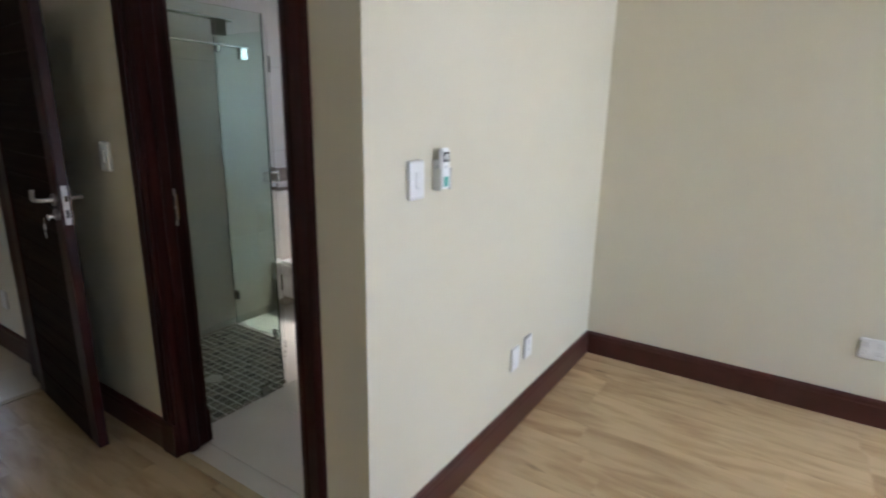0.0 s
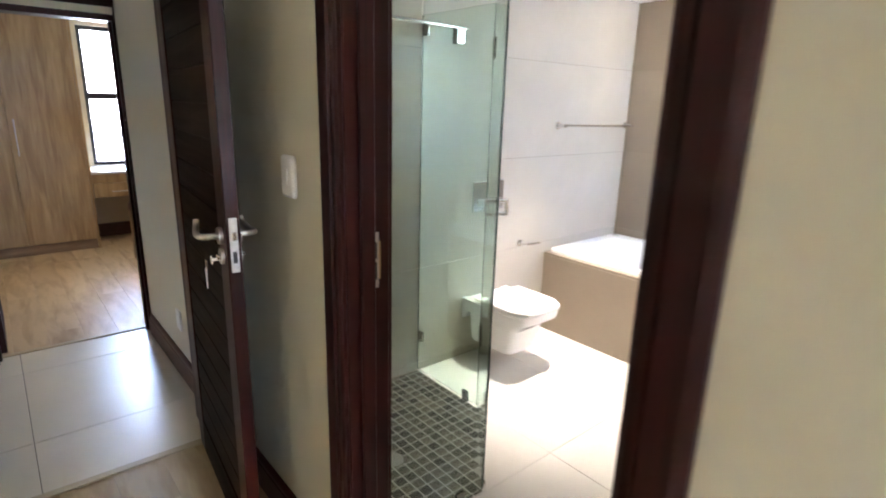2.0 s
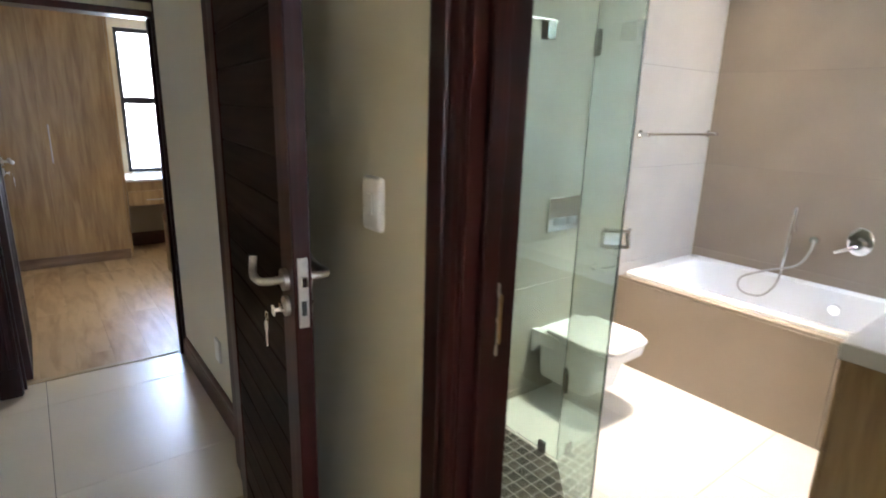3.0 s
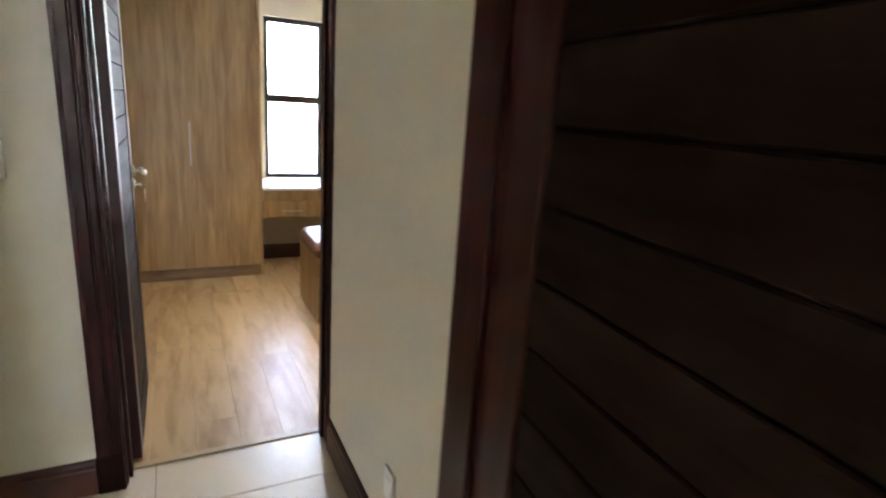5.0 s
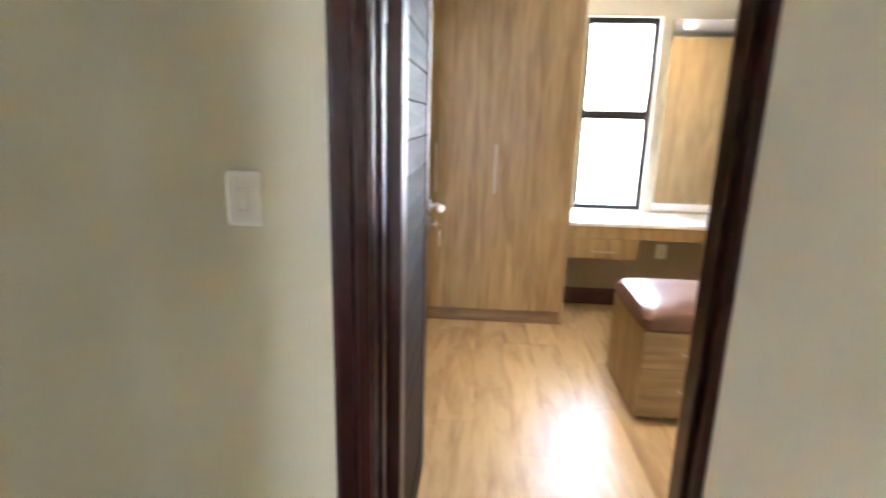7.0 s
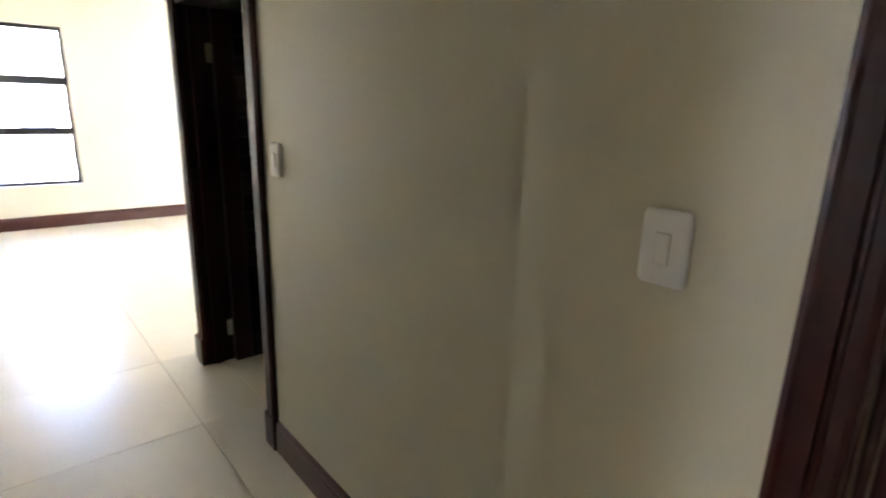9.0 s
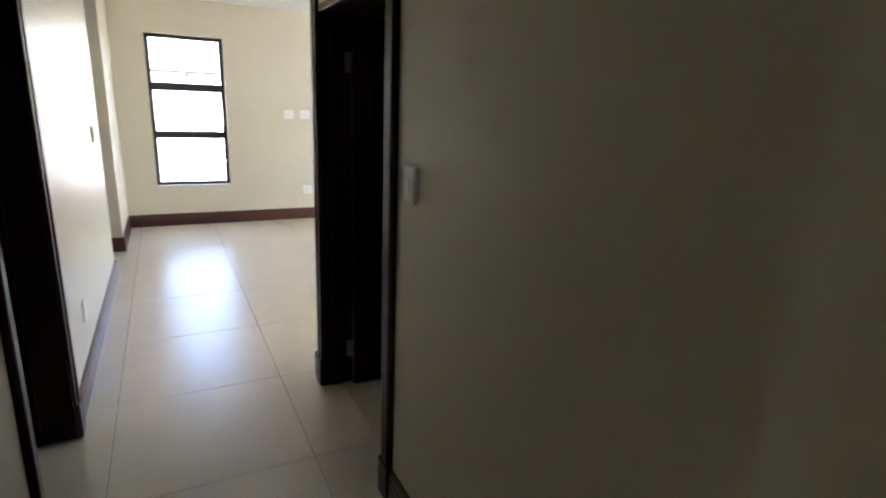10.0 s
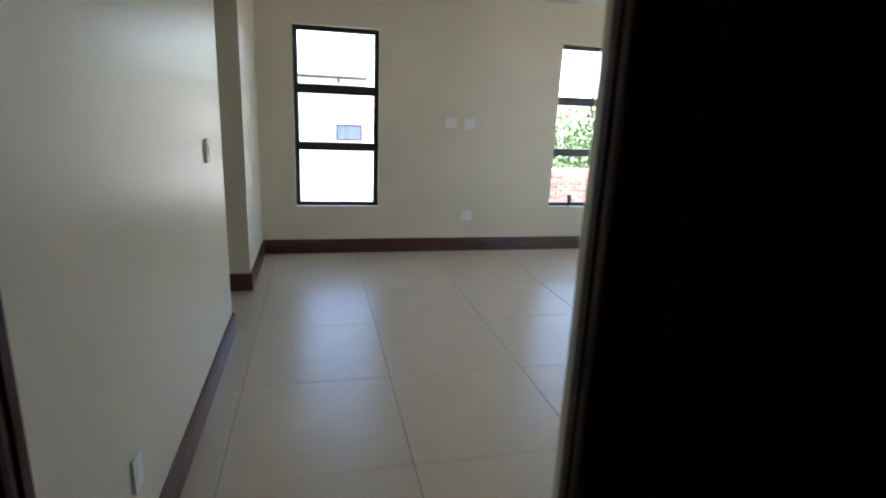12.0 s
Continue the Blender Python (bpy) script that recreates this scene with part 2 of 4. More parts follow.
def tube(bm, pts, r, seg=10):
    """A round bar along a smooth line through the points."""
    pts = [Vector(p) for p in pts]
    line = []
    for i in range(len(pts) - 1):
        a, b, c, d = pts[max(i - 1, 0)], pts[i], pts[i + 1], pts[min(i + 2, len(pts) - 1)]
        for s in range(6):
            t = s / 6
            line.append(0.5 * (2 * b + (c - a) * t + (2 * a - 5 * b + 4 * c - d) * t * t + (3 * b - a - 3 * c + d) * t ** 3))
    line.append(pts[-1])
    rings, side = [], None
    for i, p in enumerate(line):
        d = (line[min(i + 1, len(line) - 1)] - line[max(i - 1, 0)]).normalized()
        if side is None:
            side = d.orthogonal().normalized()
        side = (side - d * side.dot(d)).normalized()
        up = d.cross(side)
        rings.append([bm.verts.new(p + r * (math.cos(j * 2 * math.pi / seg) * side + math.sin(j * 2 * math.pi / seg) * up)) for j in range(seg)])
    for a, b in zip(rings, rings[1:]):
        for j in range(seg):
            bm.faces.new((a[j], a[(j + 1) % seg], b[(j + 1) % seg], b[j]))
    bm.faces.new(rings[0][::-1]), bm.faces.new(rings[-1])
    return bm


def loft(bm, loops, cap0=True, cap1=True):
    rings = [[bm.verts.new(p) for p in lp] for lp in loops]
    n = len(rings[0])
    for a, b in zip(rings, rings[1:]):
        for j in range(n):
            bm.faces.new((a[j], a[(j + 1) % n], b[(j + 1) % n], b[j]))
    if cap0:
        bm.faces.new(rings[0][::-1])
    if cap1:
        bm.faces.new(rings[-1])
    return bm


def oval(cx, cy, a, b, z, power=4.0, n=40):
    """A rounded rectangle about (cx, cy)."""
    out = []
    for i in range(n):
        t = 2 * math.pi * i / n
        c, s = math.cos(t), math.sin(t)
        out.append((cx + a * math.copysign(abs(c) ** (2 / power), c), cy + b * math.copysign(abs(s) ** (2 / power), s), z))
    return out


def mesh_of(name, bm, mat, smooth=False):
    bmesh.ops.recalc_face_normals(bm, faces=bm.faces)
    me = bpy.data.meshes.new(name)
    bm.to_mesh(me)
    bm.free()
    me.materials.append(mat)
    if smooth:
        me.shade_smooth()
        me.set_sharp_from_angle(angle=radians(38))
    return me


def thing(name, label, category, group="", kind="", at=(0, 0, 0)):
    """The empty at the base of a thing."""
    ob = tagged(new(name), label, category, group, kind)
    ob.location = at
    return ob


def part(name, bm, mat, parent, label="", smooth=False):
    """One mesh under a thing or a part; its vertices are in the world's metres, or the thing's own where that stands at the origin."""
    ob = new(name, mesh_of(name, bm, mat, smooth))
    ob.parent = parent
    if parent.type == "EMPTY":
        ob.matrix_parent_inverse = Matrix.Translation(-parent.location)
    return tagged(ob, label)


def single(name, bm, mat, label="", category="", kind="", group="", smooth=False):
    return tagged(new(name, mesh_of(name, bm, mat, smooth)), label, category, group, kind)

# plan: bedroom south, corridor, bathroom east, dressing room north, living room west
XR, YS, XF = 1.02, 1.01, 3.265      # passage wall, switch wall, bedroom's far wall
YL, YB, YW = 3.69, 3.61, 4.90                 # the corridor's two long walls
BATH_Y, BATH_X, BATH_Z = 3.34, 4.20, 2.36
LIV_X, END_L, PIER_X, END_W = -7.67, -5.53, -6.465, -3.01
H = 2.75


def wall(name, along, n0, n1, a0, a1, z1, openings=(), mat=PAINT, label=""):
    """A wall between n0 and n1 across, from a0 to a1 along 'x' or 'y'; openings (a, b, z0, z1) go through it."""
    bm = bmesh.new()

    def piece(a, b, z0, z):
        if b - a > 1e-4 and z - z0 > 1e-4:
            bx(bm, *((a, b, n0, n1) if along == "x" else (n0, n1, a, b)), z0, z)
    at = a0
    for a, b, z0, z in sorted(openings):
        piece(at, a, 0, z1), piece(a, b, 0, z0), piece(a, b, z, z1)
        at = b
    piece(at, a1, 0, z1)
    return single(name, bm, mat, label or "cream painted plaster wall", "wall", "structure")


DH = 2.06
wall("wall_switch", "x", YS, 1.15, XR, XF, H)
wall("wall_bedroom_east", "y", XF, 3.42, -3.6, 1.15, H)
wall("wall_passage", "y", XR, 1.15, 1.15, YW, H, [(1.292, 2.201, 0, DH)])
wall("wall_corridor_south", "x", 3.40, YL, END_L, -0.3, H, [(-2.86, -2.04, 0, DH)])
wall("wall_bedroom_door", "x", 3.40, YB, -0.3, XR, H, [(0.0, 0.98, 0, DH)])
wall("wall_corridor_north", "x", YW, 5.05, END_W, 4.05, H, [(-2.89, -1.88, 0, DH), (0.15, 1.02, 0, DH)])
wall("wall_bedroom_west", "y", -1.55, -1.4, -3.6, 3.40, H)
wall("wall_bedroom_south", "x", -3.8, -3.6, -1.55, 3.42, H, [(0.2, 1.0, 0.6, 2.3), (2.62, 3.2, 0.6, 2.3)])
wall("wall_store_south", "x", 1.35, 1.5, END_L, -1.55, H)
wall("wall_store_side", "y", -3.75, -3.6, 1.5, 3.40, H)
wall("wall_lobby_east", "y", END_L, END_L + 0.15, 1.5, 3.40, H)
wall("wall_lobby_south", "x", 1.35, 1.5, PIER_X, END_L, H)
wall("wall_pier", "x", 1.35, YL + 0.02, LIV_X, PIER_X, H)
wall("wall_living_west", "y", LIV_X - 0.2, LIV_X, 1.35, 9.1, H, [(4.062, 4.932, 0.512, 2.338), (6.955, 7.825, 0.512, 2.338)])
wall("wall_living_north", "x", 9.1, 9.3, LIV_X, END_W, H, [(-6.6, -4.6, 0.3, 2.4)])
wall("wall_living_east", "y", END_W, END_W + 0.12, 5.05, 9.1, H, [(7.75, 9.0, 0.3, 2.4)])
wall("wall_room_north", "x", 7.5, 7.65, END_W + 0.12, -0.9, H)
wall("wall_dressing_west", "y", -1.05, -0.9, 5.05, 8.14, H)
wall("wall_dressing_north", "x", 8.14, 8.3, -1.05, 4.05, H, [(1.215, 1.775, 0.82, 2.31)])
wall("wall_dressing_east", "y", 3.9, 4.05, 5.05, 8.14, H)
wall("wall_bath_north", "x", 3.352, 3.5, 1.15, 4.4, H, label="plastered wall behind the bathroom tiles")
wall("wall_bath_east", "y", 4.212, 4.4, 1.0, 3.352, H, label="plastered wall behind the bathroom tiles")
wall("wall_bath_south", "x", 1.03, 1.15, 3.42, 4.212, H, [(3.55, 4.1, 1.0, 2.3)])
single("ceiling", box(-7.87, 3.42, -3.8, 9.3, H, H + 0.15), CEIL, "flat white painted ceiling", "ceiling", "structure")
single("ceiling_dressing", box(-0.9, 3.9, 5.05, 8.14, 2.62, 2.72), CEIL, "flat white painted ceiling", "ceiling", "structure")
single("ceiling_bathroom", box(1.15, 4.4, 1.15, 3.352, BATH_Z, BATH_Z + 0.1), CEIL, "white plaster bathroom ceiling", "ceiling", "structure")
single("roof_slab", box(3.42, 4.6, 0.8, 9.3, H, H + 0.15), CEIL, "plain roof slab", "roof", "structure")
single("subfloor", box(-7.87, 4.4, -3.8, 9.3, -0.25, -0.02), GROUT, "screed under the floors", "floor", "structure")


# skirting: a board with a stepped, rounded top, against the side of a wall
def skirting(along, face, side, a0, a1, h=0.152):
    prof = [(0, 0), (0.019, 0), (0.019, h * 0.74), (0.016, h * 0.78), (0.016, h * 0.88), (0.012, h * 0.95), (0.006, h), (0, h)]
    bm = bmesh.new()
    loops = [[((a, face + side * d, z) if along == "x" else (face + side * d, a, z)) for d, z in prof] for a in (a0, a1)]
    loft(bm, loops)
    return single("baseboard", bm, SKIRT, "dark red stained timber skirting board", "baseboard", "structure")


skirting("x", YS, -1, XR, XF - 0.02)
skirting("y", XF, -1, -3.6, YS)
skirting("y", XR, -1, YS - 0.018, 1.211)
skirting("y", XR, -1, 2.282, 3.36)
skirting("y", XR, -1, 3.65, 4.86)
skirting("x", YW, -1, -1.815, 0.095)
skirting("x", YW, -1, END_W - 0.018, -2.954)
skirting("y", END_W, -1, YW - 0.018, 9.1)
skirting("x", YL, 1, END_L - 0.018, -2.924)
skirting("x", YL, 1, -1.976, -0.3)
skirting("y", END_L, -1, 1.5, YL + 0.018)
skirting("y", PIER_X, 1, 1.5, YL + 0.038)
skirting("x", YL + 0.02, 1, LIV_X + 0.02, PIER_X + 0.018)
skirting("y", LIV_X, 1, YL + 0.02, 9.1)
skirting("x", 8.14, -1, 1.12, 3.9)
skirting("y", -0.9, 1, 5.05, 8.14)


# door frames: lining, stop and moulded architraves
def door_frame(name, along, n0, n1, a0, a1, label, w=0.085, wa=None, wb=None, near=1, far=1):
    root = thing(name, label, "door frame", kind="structure")
    wa, wb = wa or w, wb or w
    lin, top = 0.035, DH

    def q(bm, a, b, p, r, z0, z1, bev=0.003):
        bx(bm, *((a, b, p, r) if along == "x" else (p, r, a, b)), z0, z1, bevel=bev)
        return bm
    o0, o1 = a0 - lin, a1 + lin
    part("lining", q(bmesh.new(), o0, a0, n0 - 0.004, n1 + 0.004, 0, top), DARK, root)
    part("lining", q(bmesh.new(), a1, o1, n0 - 0.004, n1 + 0.004, 0, top), DARK, root)
    part("head", q(bmesh.new(), a0, a1, n0 - 0.004, n1 + 0.004, top - lin, top), DARK, root)
    mid = (n0 + n1) / 2
    part("stop", q(bmesh.new(), a0, a0 + 0.014, mid - 0.03, mid + 0.015, 0, top - lin), DARK, root)
    part("stop", q(bmesh.new(), a1 - 0.014, a1, mid - 0.03, mid + 0.015, 0, top - lin), DARK, root)
    for face, s, on in ((n0, -1, near), (n1, 1, far)):
        if not on:
            continue
        for edge, d, ww in ((a0, -1, wa), (a1, 1, wb)):
            prof = [(-0.008, 0), (-0.008, 0.016), (0.004, 0.02), (0.02, 0.02), (0.024, 0.015), (0.03, 0.015), (0.034, 0.024),
                    (ww - 0.02, 0.024), (ww - 0.012, 0.021), (ww, 0.012), (ww, 0)]
            prof = [(min(u, ww), v) for u, v in prof]
            loops = [[((edge + d * (u + 0.014), face + s * v, z) if along == "x" else (face + s * v, edge + d * (u + 0.014), z)) for u, v in prof] for z in (0, top + 0.04)]
            part("architrave", loft(bmesh.new(), loops), DARK, root)
            if ww > 0.05:
                e = sorted((edge + d * 0.004, edge + d * (ww + 0.017)))
                part("plinth_block", q(bmesh.new(), *e, *sorted((face, face + s * 0.029)), 0, 0.168, 0.004), DARK, root)
        f = sorted((face, face + s * 0.022))
        part("head_architrave", q(bmesh.new(), a0 - wa - 0.02, a1 + wb + 0.02, *f, top + 0.04, top + 0.12), DARK, root)
    return root


FR = "dark mahogany stained timber door frame with moulded architraves"
door_frame("door_frame_bathroom", "y", XR, 1.15, 1.327, 2.166, FR, w=0.1, wb=0.1)
door_frame("door_frame_bedroom", "x", 3.40, YB, 0.035, 0.945, FR, wb=0.06)
door_frame("door_frame_dressing", "x", YW, 5.05, 0.185, 1.008, FR, w=0.085, wb=0.03)
door_frame("door_frame_store", "x", 3.40, YL, -2.825, -2.075, FR)
door_frame("door_frame_north_room", "x", YW, 5.05, -2.855, -1.915, FR, wb=0.09, wa=0.085)


def hinge(x, y, z, axis):
    bm = bmesh.new()
    if axis == "x":
        bx(bm, x - 0.002, x + 0.002, y - 0.03, y, z - 0.05, z + 0.05)
    else:
        bx(bm, x - 0.03, x, y - 0.002, y + 0.002, z - 0.05, z + 0.05)
    cyl(bm, (x, y + 0.004, z - 0.05), (x, y + 0.004, z + 0.05), 0.007, seg=10)
    return bm


# door leaves: stiles, rails and grooved horizontal boards, built at the hinge, along +x, faces at y 0 and -t
def door_leaf(name, width, label, keys=True):
    root = thing(name, label, "door", kind="structure")
    t, hh, st = 0.042, 2.02, 0.1
    for a in (0.0, width - st):
        part("stile", box(a, a + st, -t, 0, 0.008, hh, bevel=0.003), DARK, root)
    part("bottom_rail", box(st, width - st, -t, 0, 0.008, 0.17, bevel=0.003), DARK_X, root)
    part("top_rail", box(st, width - st, -t, 0, hh - 0.12, hh, bevel=0.003), DARK_X, root)
    part("core", box(st - 0.004, width - st + 0.004, -t + 0.012, -0.012, 0.165, hh - 0.115), DARK_X, root)
    n = 16
    step = (hh - 0.12 - 0.17) / n
    for i in range(n):
        z = 0.17 + i * step
        part("board", box(st + 0.002, width - st - 0.002, -t + 0.004, -0.004, z + 0.0015, z + step - 0.0015, bevel=0.003), DARK_X, root)
    lx = width - 0.055
    for s, y in ((1, 0.0), (-1, -t)):
        hnd = part("handle", cyl(bmesh.new(), (lx, y, 1.19), (lx, y + s * 0.012, 1.19), 0.026), STEEL, root, "brushed steel lever handle", smooth=True)
        part("lever", tube(bmesh.new(), [(lx, y + s * 0.01, 1.19), (lx, y + s * 0.045, 1.19), (lx - 0.02, y + s * 0.06, 1.189), (lx - 0.08, y + s * 0.058, 1.187),
                                        (lx - 0.115, y + s * 0.05, 1.2), (lx - 0.125, y + s * 0.046, 1.22)], 0.0095), STEEL, hnd, smooth=True)
        esc = part("escutcheon", cyl(bmesh.new(), (lx, y, 1.125), (lx, y + s * 0.01, 1.125), 0.024), STEEL, root, smooth=True)
        part("cylinder", cyl(bmesh.new(), (lx, y, 1.125), (lx, y + s * 0.02, 1.125), 0.009), CHROME, esc, smooth=True)
    lock = part("lock_plate", box(width - 0.0005, width + 0.0025, -t + 0.009, -0.009, 1.085, 1.252, bevel=0.001), STEEL, root, "worn steel mortice lock plate")
    part("latch", box(width, width + 0.012, -t + 0.014, -0.014, 1.185, 1.21, bevel=0.002), CHROME, lock)
    part("bolt_slot", box(width + 0.001, width + 0.004, -t + 0.015, -0.015, 1.115, 1.15), DARKSLOT, lock)
    for z in (0.22, 1.8):
        part("hinge", hinge(0, 0.0, z, "y"), STEEL, root)
    if keys:
        ring = tube(bmesh.new(), [(lx + 0.012 * math.cos(a), -t - 0.05, 1.105 + 0.014 * math.sin(a)) for a in [i * math.pi / 5 for i in range(11)]], 0.0012, 6)
        bunch = part("keys", ring, CHROME, root, "bunch of small steel keys in the lock")
        for z, dy, k in ((1.118, 0.035, 0), (1.08, 0.052, 1)):
            o = -t - dy
            bm = cyl(bmesh.new(), (lx - 0.004 * k, o - 0.001, z), (lx - 0.004 * k, o + 0.001, z), 0.0135, seg=18)
            if k:
                bx(bm, lx - 0.008, lx, o - 0.001, o + 0.001, z - 0.05, z - 0.008)
            else:
                bx(bm, lx - 0.003, lx + 0.003, o, -t, z - 0.004, z + 0.004)
            part("key", bm, KEY_METAL, bunch, smooth=True)
    return root


leaf = door_leaf("door_1", 0.86, "open dark timber door with grooved boards and keys")
leaf.matrix_basis = pose(0.94, 3.372, 0.006, 0, 0, -95.3)
leaf = door_leaf("door_2", 0.77, "open dark timber door with grooved boards, dressing room")
leaf.matrix_basis = pose(0.187, 5.056, 0, 0, 0, 90)
leaf = door_leaf("door_3", 0.9, "dark timber door opened into an unlit room", keys=False)
leaf.matrix_basis = pose(-2.84, 5.055, 0, 0, 0, 88)

strike = thing("strike_plate", "worn steel strike plate on the bathroom door jamb", "strike plate", at=(1.102, 2.163, 1.17))
part("plate", box(1.088, 1.116, 2.162, 2.1655, 1.09, 1.25, bevel=0.0008), STEEL, strike)
part("lip", box(1.116, 1.121, 2.1595, 2.1655, 1.115, 1.225, bevel=0.0012), BRASS, strike, "bent brass lip")
part("slot", box(1.095, 1.109, 2.1605, 2.1635, 1.176, 1.222), DARKSLOT, strike)
part("slot", box(1.095, 1.109, 2.1605, 2.1635, 1.115, 1.166), DARKSLOT, strike)


# switches and sockets: a bevelled plate on a wall, built facing -y
def switch_plate(label):
    root = thing("light_switch", label, "light switch", "light switches")
    part("plate", loft(bmesh.new(), [[(x, -d, z) for x, z, _ in oval(0, 0, 0.042 - e, 0.065 - e, 0, 11, 44)] for d, e in ((0, 0.002), (0.004, 0), (0.011, 0.001), (0.015, 0.005), (0.0165, 0.012))]), WHITE, root, smooth=True)
    part("rim", box(-0.0135, 0.0135, -0.0175, -0.016, -0.0275, 0.0275, bevel=0.0005), GREY, root)
    part("rocker", box(-0.012, 0.012, -0.02, -0.0165, -0.026, 0.026, bevel=0.0015), WHITE, root)
    return root


def socket_plate(label, wide=False, blank=False, gang=4):
    root = thing("wall_socket", label, "wall socket", "wall sockets")
    w, h = (0.064, 0.058) if wide else (0.045, 0.063)
    part("plate", box(-w, w, -0.01, 0, -h, h, bevel=0.005, seg=2), WHITE, root, smooth=True)
    if blank:
        part("cover", box(-0.024, 0.024, -0.012, -0.009, -0.03, 0.03, bevel=0.002), WHITE, root)
        return root
    spots = ((0, 0),) if gang == 1 else ((-0.03, 0), (0.03, 0)) if gang == 2 else ((-0.034, 0.022), (0.026, 0.022), (-0.034, -0.022), (0.026, -0.022)) if wide else ((0, -0.015), (0, 0.022))
    for cx, cz in spots:
        face = part("outlet", box(cx - 0.016, cx + 0.016, -0.0125, -0.009, cz - 0.017, cz + 0.017, bevel=0.002), WHITE, root)
        for dx, dz in ((0, 0.009), (-0.007, -0.006), (0.007, -0.006)):
            part("pin_hole", cyl(bmesh.new(), (cx + dx, -0.0135, cz + dz), (cx + dx, -0.012, cz + dz), 0.0028, seg=8), DARKSLOT, face)
    return root


FACING = {"-y": 0, "+x": 90, "+y": 180, "-x": -90}
SW = "white plastic light switch plate on a cream wall"
switch = switch_plate(SW)
switch.matrix_basis = pose(1.262, YS, 1.37, 0, 0, FACING["-y"])
copy_thing(switch, pose(XR, 2.5, 1.37, 0, 0, FACING["-x"]))
copy_thing(switch, pose(-0.119, YW, 1.335, 0, 0, FACING["-y"]))
copy_thing(switch, pose(-1.68, YW, 1.342, 0, 0, FACING["-y"]))
copy_thing(switch, pose(-5.0, YL, 1.3, 0, 0, FACING["+y"]))
SO = "white plastic wall socket low on a cream wall"
sock = socket_plate(SO)
sock.matrix_basis = pose(2.258, YS, 0.412, 0, 0, FACING["-y"])
blank = socket_plate("white blank outlet plate low on a cream wall", blank=True)
blank.matrix_basis = pose(2.107, YS, 0.4, 0, 0, FACING["-y"])
copy_thing(blank, pose(XR, 4.085, 0.366, 0, 0, FACING["-x"]))
square_blank = socket_plate("square white blank outlet plate on a cream wall", wide=True, blank=True)
square_blank.matrix_basis = pose(LIV_X, 5.716, 1.442, 0, 0, FACING["+x"])
single_sock = socket_plate("square white single socket on a cream wall", wide=True, gang=1)
single_sock.matrix_basis = pose(LIV_X, 5.93, 1.443, 0, 0, FACING["+x"])
wide = socket_plate("wide white double socket with several outlets", wide=True)
wide.matrix_basis = pose(XF, -0.5, 0.424, 0, 0, FACING["-x"])
double_sock = socket_plate("square white double socket low on a cream wall", wide=True, gang=2)
double_sock.matrix_basis = pose(LIV_X, 5.942, 0.412, 0, 0, FACING["+x"])
copy_thing(blank, pose(-3.5, YL, 0.405, 0, 0, FACING["+y"]))

remote = thing("remote_control", "pale grey air conditioner remote in a wall holder", "remote control", at=(1.395, YS - 0.012, 1.325))
holder = part("holder", box(1.368, 1.432, YS - 0.018, YS, 1.325, 1.43, bevel=0.004), GREY, remote, "shallow grey plastic wall holder")
for x in (1.366, 1.43):
    part("side", box(x, x + 0.004, YS - 0.036, YS - 0.002, 1.325, 1.4, bevel=0.0015), GREY, holder)
body = part("body", box(1.372, 1.428, YS - 0.034, YS - 0.0185, 1.328, 1.469, bevel=0.006, seg=2), WHITE, remote, smooth=True)
scr = part("screen", box(1.382, 1.418, YS - 0.0358, YS - 0.0335, 1.422, 1.456, bevel=0.001), DARKSLOT, body, "small dark display")
part("display", box(1.39, 1.41, YS - 0.0368, YS - 0.0355, 1.43, 1.449), GREY, scr)
part("button", box(1.392, 1.406, YS - 0.0368, YS - 0.0335, 1.4, 1.411, bevel=0.002), GREY, body)
part("flap", box(1.375, 1.425, YS - 0.0355, YS - 0.0335, 1.333, 1.392, bevel=0.001), WHITE, body)
part("label_print", box(1.385, 1.414, YS - 0.0368, YS - 0.0352, 1.338, 1.372), TEAL, body, "small teal sticker")

# bathroom
def downlight(x, y, z, power, angle=85, group="bathroom downlights"):
    root = thing("downlight", "small round recessed ceiling downlight, lit", "downlight", group, at=(x, y, z))
    bm = bmesh.new()
    loft(bm, [[(x + r * math.cos(a), y + r * math.sin(a), h) for a in [i * math.pi / 12 for i in range(24)]] for r, h in ((0.045, z), (0.045, z - 0.004), (0.032, z - 0.006), (0.03, z - 0.001))], False, False)
    part("ring", bm, CHROME, root, smooth=True)
    part("bulb", cyl(bmesh.new(), (x, y, z - 0.0005), (x, y, z - 0.002), 0.029), LAMP_GLOW, root)
    spot("downlight_lamp", x, y, z - 0.012, power, angle)


downlight(3.85, 3.0, BATH_Z, 0.5)
downlight(2.92, 2.72, BATH_Z, 10, 62)
downlight(1.7, 2.85, BATH_Z, 0.4)

# shower: neo-angle glass enclosure on a slate mosaic floor
enclosure = thing("shower_enclosure", "frameless greenish glass shower enclosure with chrome clamps", "shower", at=(1.7, 2.8, 0))
GT, GH = 0.01, 2.04
part("glass_panel", box(1.152, 1.726, 2.303, 2.313, 0.014, GH, bevel=0.001), SHOWER_GLASS, enclosure)
part("glass_panel", box(2.16, 2.17, 2.805, 3.338, 0.014, GH, bevel=0.001), SHOWER_GLASS, enclosure)
p, q = Vector((1.73, 2.308, 0)), Vector((2.164, 2.8, 0))
d = (q - p).normalized()
nrm = Vector((d.y, -d.x, 0)) * GT / 2
bm = bmesh.new()
loft(bm, [[(c.x, c.y, z) for c in (p + nrm, q + nrm, q - nrm, p - nrm)] for z in (0.02, GH)])
